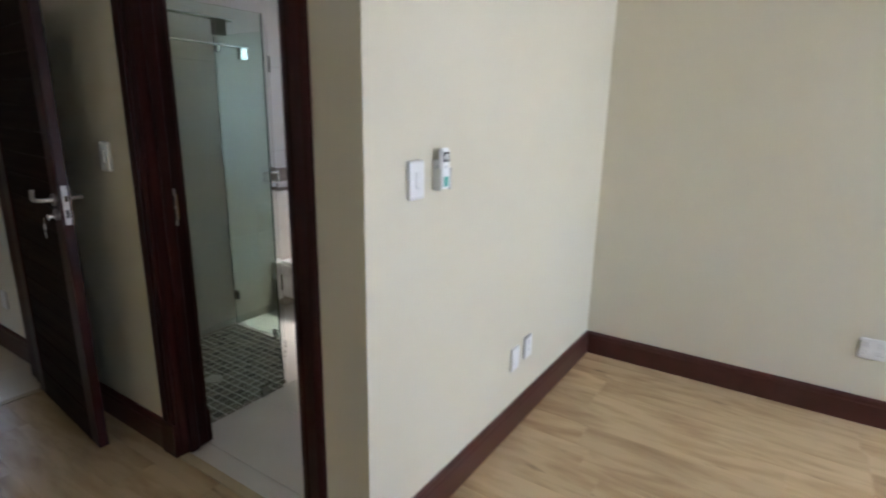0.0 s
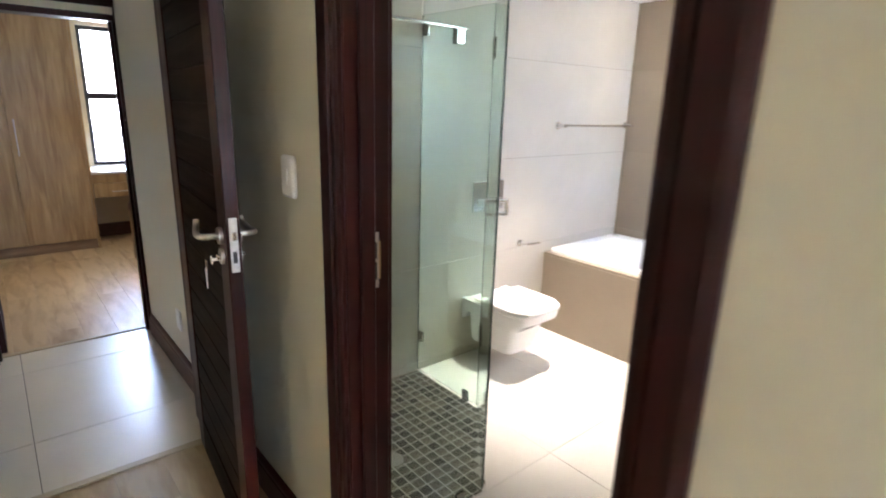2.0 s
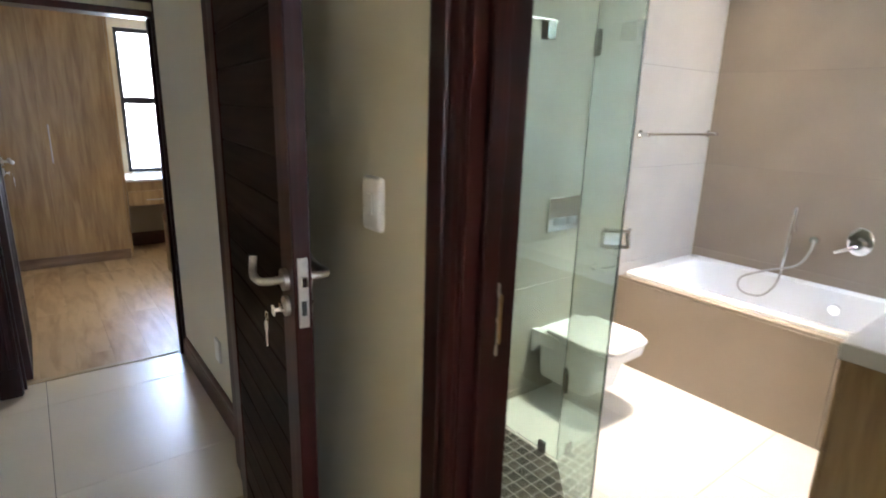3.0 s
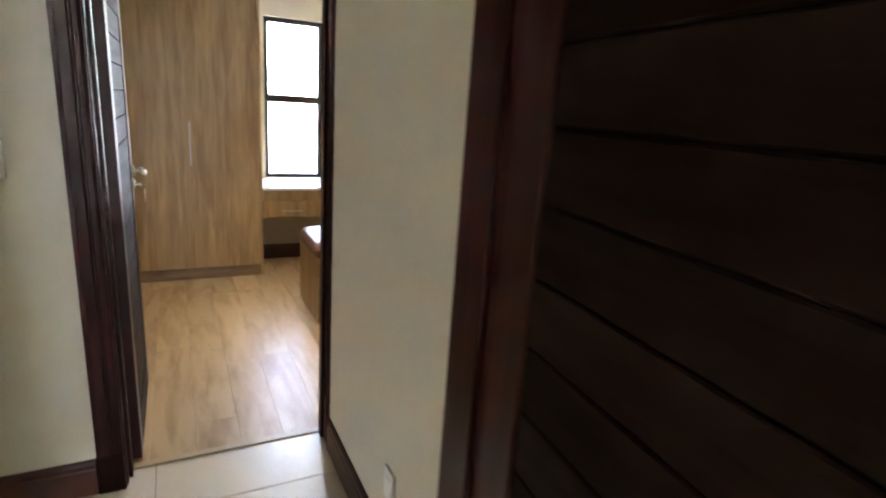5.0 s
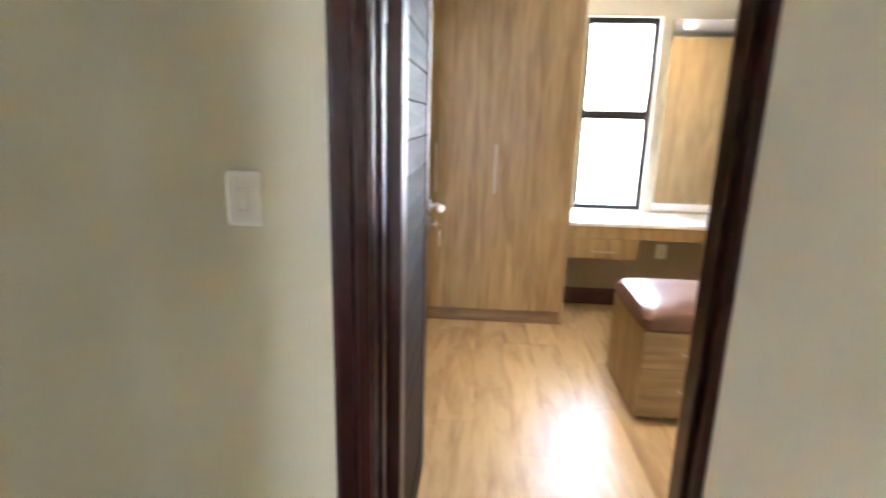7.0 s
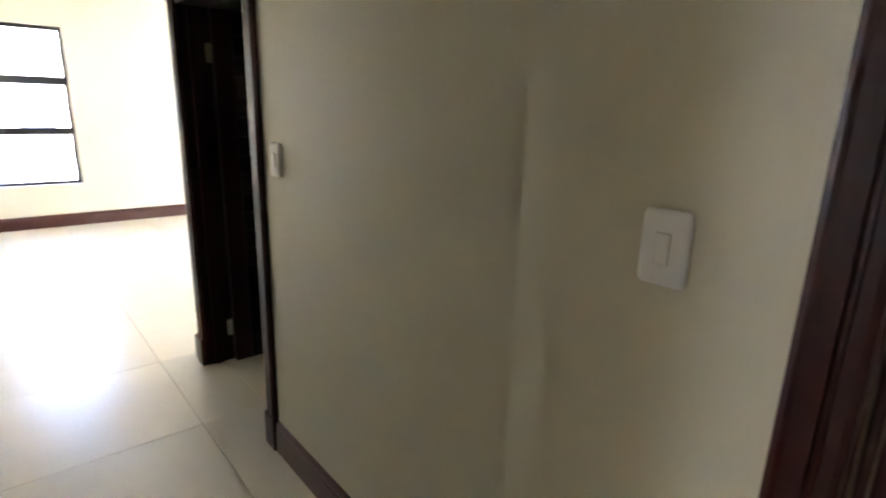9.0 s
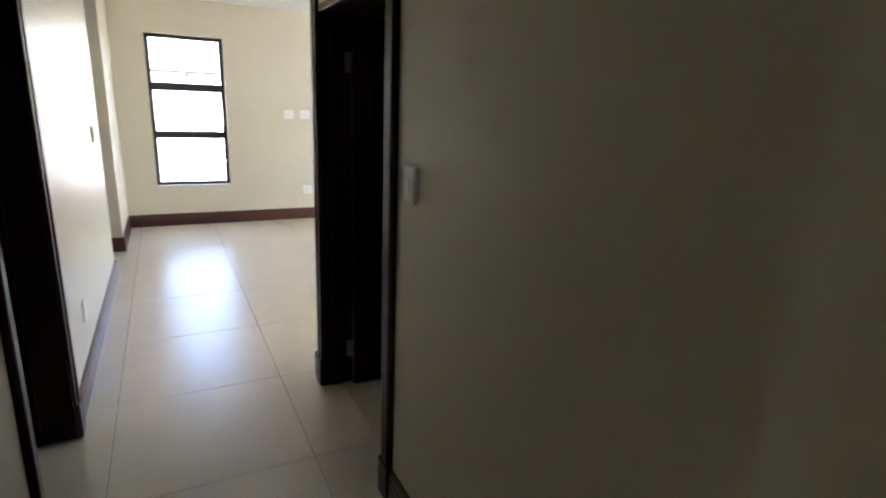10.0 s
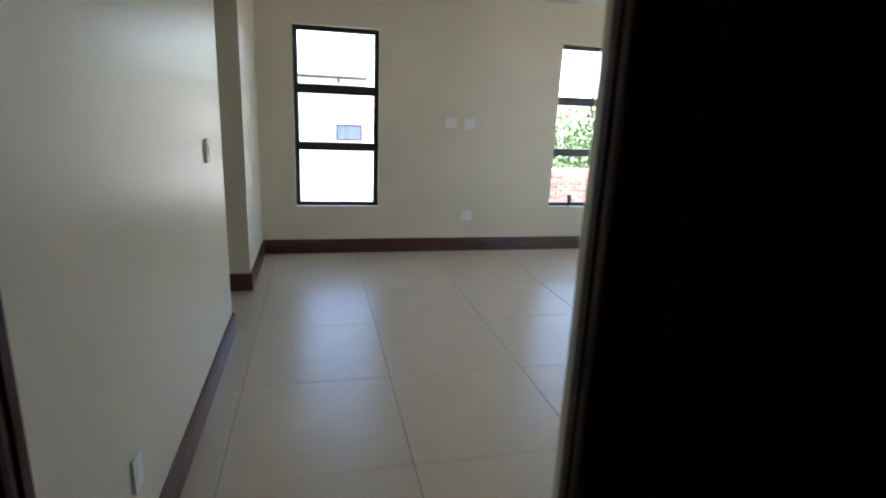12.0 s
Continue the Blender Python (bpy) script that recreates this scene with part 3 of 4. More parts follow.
gdoor = part("glass_door", bm, SHOWER_GLASS, enclosure)
for x0, x1, y0, y1 in ((1.7262, 1.7285, 2.3025, 2.3135), (2.1595, 2.1705, 2.8025, 2.8048), (2.1595, 2.1705, 3.3365, 3.3385)):
    part("glass_edge", box(x0, x1, y0, y1, 0.014, GH), GLASS_EDGE, enclosure, "dark green polished glass edge")
for s in (1, -1):
    o = p + d * 0.05
    w = Vector((d.y, -d.x, 0)) * s
    pts = [o + w * 0.004, o + w * 0.03, o + w * 0.04 + d * 0.01, o + w * 0.04 + d * 0.02]
    part("handle", tube(bmesh.new(), [(v.x, v.y, 1.25) for v in pts] + [(pts[-1].x, pts[-1].y, 1.225), (pts[2].x, pts[2].y, 1.2), (pts[0].x, pts[0].y, 1.2)], 0.007), CHROME, gdoor, "chrome pull handle", smooth=True)


def clamp(x, y, z, dx=0.028, dy=0.028, dz=0.032):
    part("clamp", box(x - dx, x + dx, y - dy, y + dy, z - dz, z + dz, bevel=0.003), CLAMP, enclosure, "small square chrome glass clamp")


for cx, cy, cz in ((1.6, 2.308, 0.03), (1.165, 2.308, 0.3), (1.165, 2.308, 1.8)):
    clamp(cx, cy, cz, 0.022, 0.011)
for cz in (0.237, 1.97):
    clamp(2.165, 3.31, cz, 0.011, 0.026)
clamp(2.165, 2.9, 0.03, 0.011, 0.022)
for cz in (0.445, 1.845):
    bm = bmesh.new()
    w = Vector((d.y, -d.x, 0)) * 0.012
    loft(bm, [[(c.x, c.y, z) for c in (q - d * 0.07 + w, q + d * 0.0 + w, q + d * 0.0 - w, q - d * 0.07 - w)] for z in (cz - 0.045, cz + 0.045)])
    part("glass_hinge", bm, CLAMP, enclosure, "square chrome glass hinge")
def stabiliser(a, b, clamp_at):
    """A round bar that steadies a pane, with its square clamp and wall flange."""
    bar = part("stabiliser_bar", tube(bmesh.new(), [a, b], 0.008, 10), CHROME, enclosure, "slim chrome stabiliser bar", smooth=True)
    part("flange", cyl(bmesh.new(), a, (a[0] + 0.012, a[1], a[2]), 0.024), CHROME, bar, smooth=True)
    x, y, z = clamp_at
    part("bar_clamp", box(x - 0.028, x + 0.028, y - 0.02, y + 0.02, z - 0.036, z + 0.036, bevel=0.003), CLAMP, bar)


stabiliser((1.155, 2.345, 1.99), (1.58, 2.335, 1.985), (1.505, 2.334, 1.95))
stabiliser((1.165, 3.05, 1.965), (2.215, 3.05, 1.955), (2.165, 3.05, 1.918))


# toilet: wall hung, boxy, with its lid down
TX = 2.725
toilet = thing("toilet", "white wall-hung square ceramic toilet with closed lid", "toilet", at=(TX, BATH_Y, 0.1))


def bowl_ring(z, half, front, back=BATH_Y, rnd=5.0):
    c, b = (front + back) / 2, (back - front) / 2
    return oval(TX, c, half, b, z, rnd)


bm = bmesh.new()
loft(bm, [bowl_ring(0.105, 0.125, 3.0, rnd=6), bowl_ring(0.112, 0.14, 2.975, rnd=6), bowl_ring(0.2, 0.152, 2.955, rnd=6), bowl_ring(0.27, 0.16, 2.94, rnd=6), bowl_ring(0.31, 0.178, 2.89, rnd=5.5), bowl_ring(0.345, 0.198, 2.84, rnd=5), bowl_ring(0.395, 0.2, 2.83, rnd=5)])
bowl = part("bowl", bm, CERAMIC, toilet, smooth=True)
for sx in (-1, 1):
    bm = bmesh.new()
    loft(bm, [[(TX + sx * x, y, z) for y, z in ((BATH_Y, 0.4), (BATH_Y - 0.2, 0.4), (BATH_Y - 0.16, 0.335), (BATH_Y - 0.06, 0.325), (BATH_Y - 0.02, 0.27), (BATH_Y, 0.265))] for x in (0.15, 0.2)])
    part("deck_side", bm, CERAMIC, bowl)
bm = bmesh.new()
loft(bm, [bowl_ring(0.398, 0.196, 2.83, 3.22), bowl_ring(0.408, 0.2, 2.826, 3.22)])
part("seat", bm, CERAMIC, toilet, smooth=True)
bm = bmesh.new()
lid = [(-0.2, 3.23), (-0.203, 3.0), (-0.2, 2.91), (-0.145, 2.83), (-0.1, 2.818), (0.1, 2.818), (0.145, 2.83), (0.2, 2.91), (0.203, 3.0), (0.2, 3.23)]
loft(bm, [[(TX + x * k, 3.03 + (y - 3.03) * k, z) for x, y in lid] for k, z in ((0.985, 0.412), (1.0, 0.415), (1.0, 0.428), (0.98, 0.4335), (0.93, 0.436))])
part("lid", bm, CERAMIC, toilet, smooth=True)
part("hinge", tube(bmesh.new(), [(TX - 0.1, 3.245, 0.41), (TX + 0.1, 3.245, 0.41)], 0.009), CHROME, toilet, smooth=True)
flush = thing("flush_plate", "chrome dual flush plate on the tiled wall", "flush plate", at=(2.7, BATH_Y, 1.04))
part("plate", box(2.572, 2.836, BATH_Y - 0.014, BATH_Y, 0.952, 1.143, bevel=0.004), CHROME, flush)
part("button", box(2.61, 2.72, BATH_Y - 0.018, BATH_Y - 0.012, 0.985, 1.03, bevel=0.003), STEEL, flush)
part("button", box(2.73, 2.805, BATH_Y - 0.018, BATH_Y - 0.012, 0.985, 1.03, bevel=0.003), STEEL, flush)
holder = thing("paper_holder", "small chrome toilet paper holder, empty", "paper holder", at=(3.06, BATH_Y, 0.67))
part("flange", cyl(bmesh.new(), (3.03, BATH_Y, 0.69), (3.03, BATH_Y - 0.012, 0.69), 0.024), CHROME, holder, smooth=True)
part("arm", tube(bmesh.new(), [(3.03, BATH_Y - 0.01, 0.69), (3.03, BATH_Y - 0.06, 0.69), (3.05, BATH_Y - 0.068, 0.69), (3.17, BATH_Y - 0.068, 0.685)], 0.008), CHROME, holder, smooth=True)
rail = thing("towel_rail", "slim chrome towel rail over the bath", "towel rail", at=(3.78, BATH_Y, 1.47))
part("bar", tube(bmesh.new(), [(3.325, BATH_Y - 0.06, 1.478), (4.19, BATH_Y - 0.06, 1.472)], 0.008), CHROME, rail, smooth=True)
for x in (3.345, 4.165):
    part("bracket", cyl(bmesh.new(), (x, BATH_Y, 1.475), (x, BATH_Y - 0.07, 1.475), 0.013), CHROME, rail, smooth=True)
    part("flange", cyl(bmesh.new(), (x, BATH_Y, 1.475), (x, BATH_Y - 0.01, 1.475), 0.024), CHROME, rail, smooth=True)

# bath with a tiled surround
BX0, BY0, BZ = 3.31, 1.64, 0.585
bath = thing("bathtub", "white built-in bathtub with a taupe tiled surround", "bathtub", at=(3.75, 2.5, 0))
for i, (a, b) in enumerate(((1.152, 2.12), (2.12, BATH_Y))):
    part("surround_tile", box(BX0, BX0 + 0.02, a + 0.001, b - 0.001, 0.0, BZ - 0.022, bevel=0.0015), FTILE, bath)
part("surround_core", box(BX0 + 0.02, BX0 + 0.09, 1.152, BATH_Y, 0.0, BZ - 0.03), PGROUT, bath)
part("ledge", box(BX0, BX0 + 0.05, 1.152, BATH_Y, BZ - 0.021, BZ - 0.002, bevel=0.002), FTILE, bath)
part("end_ledge", box(BX0 + 0.05, BATH_X, 1.152, BY0, BZ - 0.021, BZ - 0.002, bevel=0.002), FTILE, bath)
cx, cy = (BX0 + 0.05 + BATH_X) / 2, (BY0 + BATH_Y) / 2
ax, ay = (BATH_X - BX0 - 0.05) / 2, (BATH_Y - BY0) / 2
bm = bmesh.new()
loft(bm, [oval(cx, cy, ax, ay, BZ - 0.02, 30, 64), oval(cx, cy, ax, ay, BZ + 0.012, 30, 64), oval(cx, cy, ax - 0.008, ay - 0.008, BZ + 0.02, 30, 64), oval(cx, cy, ax - 0.06, ay - 0.07, BZ + 0.02, 9, 64), oval(cx, cy, ax - 0.075, ay - 0.085, BZ + 0.01, 8, 64),
          oval(cx, cy, ax - 0.11, ay - 0.14, BZ - 0.2, 6, 64), oval(cx, cy - 0.02, ax - 0.16, ay - 0.26, BZ - 0.38, 5, 64), oval(cx, cy - 0.02, ax - 0.24, ay - 0.36, BZ - 0.41, 4, 64)], False, True)
part("tub", bm, CERAMIC, bath, smooth=True)
part("overflow", cyl(bmesh.new(), (4.088, 2.37, 0.5), (4.065, 2.37, 0.497), 0.032), CHROME, bath, "round chrome overflow", smooth=True)

mixer = thing("bath_mixer", "chrome bath mixer on an oval wall plate", "tap", at=(BATH_X, 2.35, 0.9))
bm = bmesh.new()
loft(bm, [[(x, c[0], c[1]) for c in [(2.35 + 0.068 * s * math.cos(a), 0.905 + 0.085 * s * math.sin(a)) for a in [i * math.pi / 16 for i in range(32)]]] for x, s in ((BATH_X, 1.0), (BATH_X - 0.012, 1.0), (BATH_X - 0.016, 0.93))])
part("plate", bm, CHROME, mixer, smooth=True)
part("body", cyl(bmesh.new(), (BATH_X - 0.01, 2.35, 0.895), (BATH_X - 0.075, 2.35, 0.895), 0.036, 0.032), CHROME, mixer, smooth=True)
part("lever", tube(bmesh.new(), [(BATH_X - 0.07, 2.35, 0.885), (BATH_X - 0.09, 2.37, 0.87), (BATH_X - 0.11, 2.44, 0.835)], 0.012), CHROME, mixer, smooth=True)
hand = thing("hand_shower", "slim chrome hand shower with a looped hose", "hand shower", at=(BATH_X, 2.630, 0.87))
part("outlet", cyl(bmesh.new(), (BATH_X, 2.575, 0.87), (BATH_X - 0.035, 2.575, 0.87), 0.024), CHROME, hand, smooth=True)
part("wand", tube(bmesh.new(), [(BATH_X - 0.05, 2.695, 1.06), (BATH_X - 0.052, 2.700, 0.95), (BATH_X - 0.055, 2.705, 0.82), (BATH_X - 0.06, 2.710, 0.65)], 0.012), CHROME, hand, smooth=True)
part("hose", tube(bmesh.new(), [(BATH_X - 0.035, 2.575, 0.87), (BATH_X - 0.06, 2.575, 0.8), (BATH_X - 0.07, 2.630, 0.7), (BATH_X - 0.09, 2.790, 0.63), (BATH_X - 0.15, 2.910, 0.56), (BATH_X - 0.17, 2.890, 0.48),
                                (BATH_X - 0.14, 2.780, 0.47), (BATH_X - 0.09, 2.720, 0.55), (BATH_X - 0.06, 2.710, 0.65)], 0.0075), STEEL, hand, smooth=True)
part("bracket", box(BATH_X - 0.05, BATH_X, 2.685, 2.715, 0.9, 0.93, bevel=0.004), CHROME, hand)

# vanity unit with a white stone top
VX0, VX1, VY0, VY1 = 2.5, 3.305, 1.153, 1.912
vanity = thing("bathroom_vanity", "oak veneer bathroom vanity with white stone top", "vanity", at=(2.9, 1.5, 0.1))
part("carcass", box(VX0, VX1, VY0, VY1 - 0.02, 0.1, 0.805, bevel=0.001), CABINET, vanity)
for z0, z1 in ((0.105, 0.45), (0.455, 0.8)):
    dr = part("drawer", box(VX0 + 0.003, VX1 - 0.003, VY1 - 0.019, VY1, z0, z1, bevel=0.0015), CABINET, vanity)
    part("handle", tube(bmesh.new(), [(VX0 + 0.2, VY1, z1 - 0.07), (VX0 + 0.2, VY1 + 0.025, z1 - 0.07), (VX0 + 0.23, VY1 + 0.03, z1 - 0.07), (VX1 - 0.23, VY1 + 0.03, z1 - 0.07), (VX1 - 0.2, VY1 + 0.025, z1 - 0.07), (VX1 - 0.2, VY1, z1 - 0.07)], 0.006, 8), CHROME, dr, smooth=True)
top = thing("stone_worktop", "thick white stone vanity worktop with a basin", "worktop", at=(2.9, 1.5, 0.807))
part("slab", box(VX0 - 0.02, VX1 + 0.28, VY0, VY1 + 0.006, 0.807, 0.87, bevel=0.004), QUARTZ, top)
part("basin", loft(bmesh.new(), [oval(3.0, 1.55, 0.26, 0.18, 0.871, 6), oval(3.0, 1.55, 0.26, 0.18, 0.9, 6), oval(3.0, 1.55, 0.245, 0.165, 0.9, 6), oval(3.0, 1.55, 0.2, 0.13, 0.875, 5)]), CERAMIC, top, smooth=True)
tap = thing("basin_tap", "chrome basin tap on the white vanity top", "tap", at=(3.3, 1.6, 0.87))
part("body", cyl(bmesh.new(), (3.38, 1.68, 0.87), (3.38, 1.68, 0.96), 0.02), CHROME, tap, smooth=True)
part("spout", tube(bmesh.new(), [(3.38, 1.68, 0.95), (3.38, 1.72, 0.955), (3.38, 1.79, 0.945)], 0.011), CHROME, tap, smooth=True)

# dressing room
WY = 7.59
ward = thing("wardrobe", "tall oak veneer wardrobe with steel bar handles", "wardrobe", at=(0.1, WY, 0))
part("end_panel", box(1.082, 1.105, WY - 0.002, 8.139, 0.0, 2.618, bevel=0.001), CABINET, ward)
part("carcass", box(-0.895, 1.082, WY + 0.02, 8.139, 0.1, 2.618), CABINET, ward)
part("plinth", box(-0.895, 1.1, WY + 0.012, WY + 0.03, 0.0, 0.1, bevel=0.001), CAB_EDGE, ward, "darker recessed plinth")
for a, b in ((-0.893, -0.364), (-0.36, 0.065), (0.069, 0.493), (0.497, 1.08)):
    dr = part("door", box(a, b, WY, WY + 0.019, 0.105, 2.615, bevel=0.0015), CABINET, ward)
    hx = a + 0.045
    hnd = part("handle", tube(bmesh.new(), [(hx, WY - 0.032, 1.0), (hx, WY - 0.032, 1.35)], 0.006, 10), STEEL, dr, "brushed steel bar handle", smooth=True)
    for z in (1.04, 1.31):
        part("post", cyl(bmesh.new(), (hx, WY, z), (hx, WY - 0.032, z), 0.005, seg=8), STEEL, hnd)

desk = thing("dressing_table", "built-in oak dressing table with one drawer", "dressing table", at=(2.1, 7.8, 0))
part("top", box(1.107, 3.88, WY - 0.01, 8.136, 0.785, 0.812, bevel=0.002), QUARTZ, desk, "white stone top")
part("apron", box(1.107, 3.88, WY + 0.005, WY + 0.022, 0.69, 0.784, bevel=0.001), CABINET, desk)
dr = part("drawer", box(1.112, 1.62, WY, WY + 0.02, 0.54, 0.688, bevel=0.0015), CABINET, desk)
part("handle", tube(bmesh.new(), [(1.28, WY, 0.6), (1.28, WY - 0.025, 0.6), (1.3, WY - 0.03, 0.6), (1.425, WY - 0.03, 0.6), (1.445, WY - 0.025, 0.6), (1.445, WY, 0.6)], 0.005, 8), STEEL, dr, smooth=True)
part("drawer_box", box(1.112, 1.62, WY + 0.021, 8.05, 0.54, 0.686), CABINET, desk)
part("back_panel", box(1.107, 3.88, 8.08, 8.12, 0.16, 0.78), TAUPE, desk, "plain taupe back panel")
sk = socket_plate("white plastic wall socket under the dressing table")
sk.matrix_basis = pose(1.95, 8.08, 0.5, 0, 0, 0)
mirror = thing("wall_mirror", "frameless wall mirror beside the window", "mirror", at=(2.3, 8.13, 0.85))
part("glass", box(1.85, 2.95, 8.128, 8.136, 0.83, 2.297, bevel=0.002), MIRROR, mirror)
downlight(2.77, 5.9, 2.62, 0.6, 110, "")
# Extra downlight with no known fitting, added to warm floor and wardrobe.
downlight(1.2, 6.3, 2.62, 1.4, 110, "")
second = thing("cupboard", "tall oak veneer cupboard against the cream wall", "cupboard", at=(2.45, 5.3, 0))
part("carcass", box(1.75, 3.88, 5.055, 5.58, 0.0, 2.53, bevel=0.001), CABINET, second)
for a, b in ((1.752, 2.28), (2.284, 2.812), (2.816, 3.344), (3.348, 3.878)):
    part("door", box(a, b, 5.581, 5.6, 0.1, 2.526, bevel=0.0015), CABINET, second)

stool = thing("storage_ottoman", "oak drawer pedestal with a brown padded seat", "ottoman", at=(1.6, 6.6, 0))
SX0, SX1, SY0, SY1 = 1.29, 1.86, 6.255, 6.88
part("body", box(SX0, SX1, SY0 + 0.02, SY1, 0.025, 0.515, bevel=0.002), CABINET, stool)
for z0, z1 in ((0.05, 0.309), (0.313, 0.512)):
    dr = part("drawer", box(SX0 + 0.002, SX1 - 0.002, SY0, SY0 + 0.019, z0, z1, bevel=0.0015), CAB_FRONT, stool)
    part("handle", tube(bmesh.new(), [(1.49, SY0, z1 - 0.11), (1.49, SY0 - 0.022, z1 - 0.11), (1.51, SY0 - 0.027, z1 - 0.11), (1.615, SY0 - 0.027, z1 - 0.11), (1.635, SY0 - 0.022, z1 - 0.11), (1.635, SY0, z1 - 0.11)], 0.005, 8), STEEL, dr, smooth=True)
for x in (SX0 + 0.04, SX1 - 0.04):
    for y in (SY0 + 0.06, SY1 - 0.05):
        part("castor", cyl(bmesh.new(), (x - 0.01, y, 0.012), (x + 0.01, y, 0.012), 0.012, seg=12), DARKSLOT, stool)
sx, sy = (SX0 + SX1) / 2, (SY0 + SY1) / 2
aw, ah = (SX1 - SX0) / 2 + 0.012, (SY1 - SY0) / 2 + 0.012
part("cushion", loft(bmesh.new(), [oval(sx, sy, aw - 0.01, ah - 0.01, 0.516, 14, 48), oval(sx, sy, aw, ah, 0.525, 12, 48), oval(sx, sy, aw, ah, 0.575, 12, 48), oval(sx, sy, aw - 0.02, ah - 0.02, 0.61, 9, 48), oval(sx, sy, aw - 0.07, ah - 0.07, 0.629, 7, 48),
                                  oval(sx, sy, aw - 0.2, ah - 0.2, 0.635, 5, 48)]), LEATHER, stool, "brown padded leatherette seat", smooth=True)


# windows: dark aluminium frames with stacked panes
def window(name, along, inner, outer, a0, a1, z0, z1, bars, label, set_in=0.1, fw=0.045):
    """Set into the reveal of an opening; bars are the heights of the transoms."""
    root = thing(name, label, "window", kind="structure")
    s = 1 if outer > inner else -1
    n0 = inner + s * set_in
    n1 = n0 + s * 0.05

    def q(a, b, za, zb, m0=n0, m1=n1, bev=0.003):
        f = sorted((m0, m1))
        return box(*((a, b, *f) if along == "x" else (*f, a, b)), za, zb, bevel=bev)
    part("window_frame", q(a0, a0 + fw, z0, z1), FRAME, root)
    part("window_frame", q(a1 - fw, a1, z0, z1), FRAME, root)
    part("window_frame", q(a0 + fw, a1 - fw, z0, z0 + fw * 0.8), FRAME, root)
    part("window_frame", q(a0 + fw, a1 - fw, z1 - fw, z1), FRAME, root)
    levels = [z0 + fw * 0.8] + [v for b in bars for v in (b[0], b[1])] + [z1 - fw]
    for b in bars:
        part("transom", q(a0 + fw, a1 - fw, b[0], b[1]), FRAME, root)
    mid = (n0 + n1) / 2
    for i in range(0, len(levels), 2):
        pane = part("pane", q(a0 + fw - 0.004, a1 - fw + 0.004, levels[i] - 0.004, levels[i + 1] + 0.004, mid - 0.003, mid + 0.003, 0), PANE, root)
        pane.visible_shadow = False
    return root


window("window_1", "x", 8.14, 8.3, 1.215, 1.775, 0.82, 2.31, [(1.546, 1.616)], "dark aluminium window over the dressing table", 0.06)
WL = "tall dark aluminium window with three stacked panes"
BARS = [(1.105, 1.188), (1.684, 1.776)]
window("window_2", "y", LIV_X, LIV_X - 0.2, 4.062, 4.932, 0.512, 2.338, BARS, WL)
window("window_3", "y", LIV_X, LIV_X - 0.2, 6.955, 7.825, 0.512, 2.338, BARS, WL)
window("window_4", "x", 1.15, 1.03, 3.55, 4.1, 1.0, 2.3, [(1.25, 1.3), (1.68, 1.73)], "dark aluminium bathroom window with three panes", 0.04)
window("window_5", "x", -3.6, -3.8, 0.2, 1.0, 0.6, 2.3, [(1.6, 1.66)], "unseen dark aluminium bedroom window")
# Unseen second bedroom window, added to let that fill in.
window("fill_window_7", "x", -3.6, -3.8, 2.62, 3.2, 0.6, 2.3, [(1.6, 1.66)], "unseen dark aluminium bedroom window")
# Two unseen windows, added only to admit the living room fill.
window("fill_window_6", "y", END_W, END_W + 0.12, 7.75, 9.0, 0.3, 2.4, [(1.8, 1.86)], "unseen living room window added to let light in")
window("fill_window_8", "x", 9.1, 9.3, -6.6, -4.6, 0.3, 2.4, [(1.8, 1.86)], "unseen living room window added to let light in")
stay = thing("window_stay", "small dark window stay handle on the sill", "window handle", at=(LIV_X - 0.06, 7.24, 0.516))
part("handle", box(LIV_X - 0.075, LIV_X - 0.045, 7.22, 7.26, 0.516, 0.63, bevel=0.006), FRAME, stay)
part("cap", box(LIV_X - 0.078, LIV_X - 0.042, 7.217, 7.263, 0.59, 0.65, bevel=0.006), DARKSLOT, stay)
for nm, a in (("window_sill", 4.062), ("window_sill", 6.955)):
    single(nm, box(LIV_X - 0.1, LIV_X - 0.001, a + 0.001, a + 0.869, 0.5085, 0.5145), WHITE, "white painted window reveal sill", "window sill", "structure")

# thresholds
single("threshold", box(0.036, 0.944, 3.365, 3.405, 0.0, 0.009, bevel=0.003), STRIP, "pale timber threshold strip between wood and tiles", "threshold", "structure")
single("threshold", box(0.186, 1.007, 4.995, 5.035, 0.0, 0.008, bevel=0.003), STRIP, "pale timber threshold strip between tiles and wood", "threshold", "structure")
single("threshold", box(1.0, 1.05, 1.328, 2.165, 0.0, 0.01, bevel=0.003), STRIP, "pale timber threshold strip at the bathroom door", "threshold", "structure")

# outside
# Made-up pale surface; its colour bounces light up to the windows.
single("ground", box(-400, 400, -400, 400, -1.6, -1.4), PALE_GROUND, "pale ground sheet added to bounce light indoors", "ground", "structure")
house = thing("neighbour_house", "white plastered house with a corrugated steel roof", "house", at=(-18, 4, -1.4))
part("wall", box(-24, -16.5, -3.0, 5.56, -1.4, 2.21), RENDER_WHITE, house)
bm = bmesh.new()
loops = []
for i in range(0, 153):
    y = -3.3 + i * 0.0585
    dz = 0.016 * math.cos(i * math.pi / 2)
    loops.append([(-16.0, y, 2.31 + dz), (-21.0, y, 3.43 + dz), (-21.0, y, 3.4 + dz), (-16.0, y, 2.28 + dz)])
part("roof", loft(bm, loops), ROOF, house)
part("fascia", box(-16.42, -16.38, -3.2, 5.56, 2.12, 2.24), RENDER_WHITE, house)
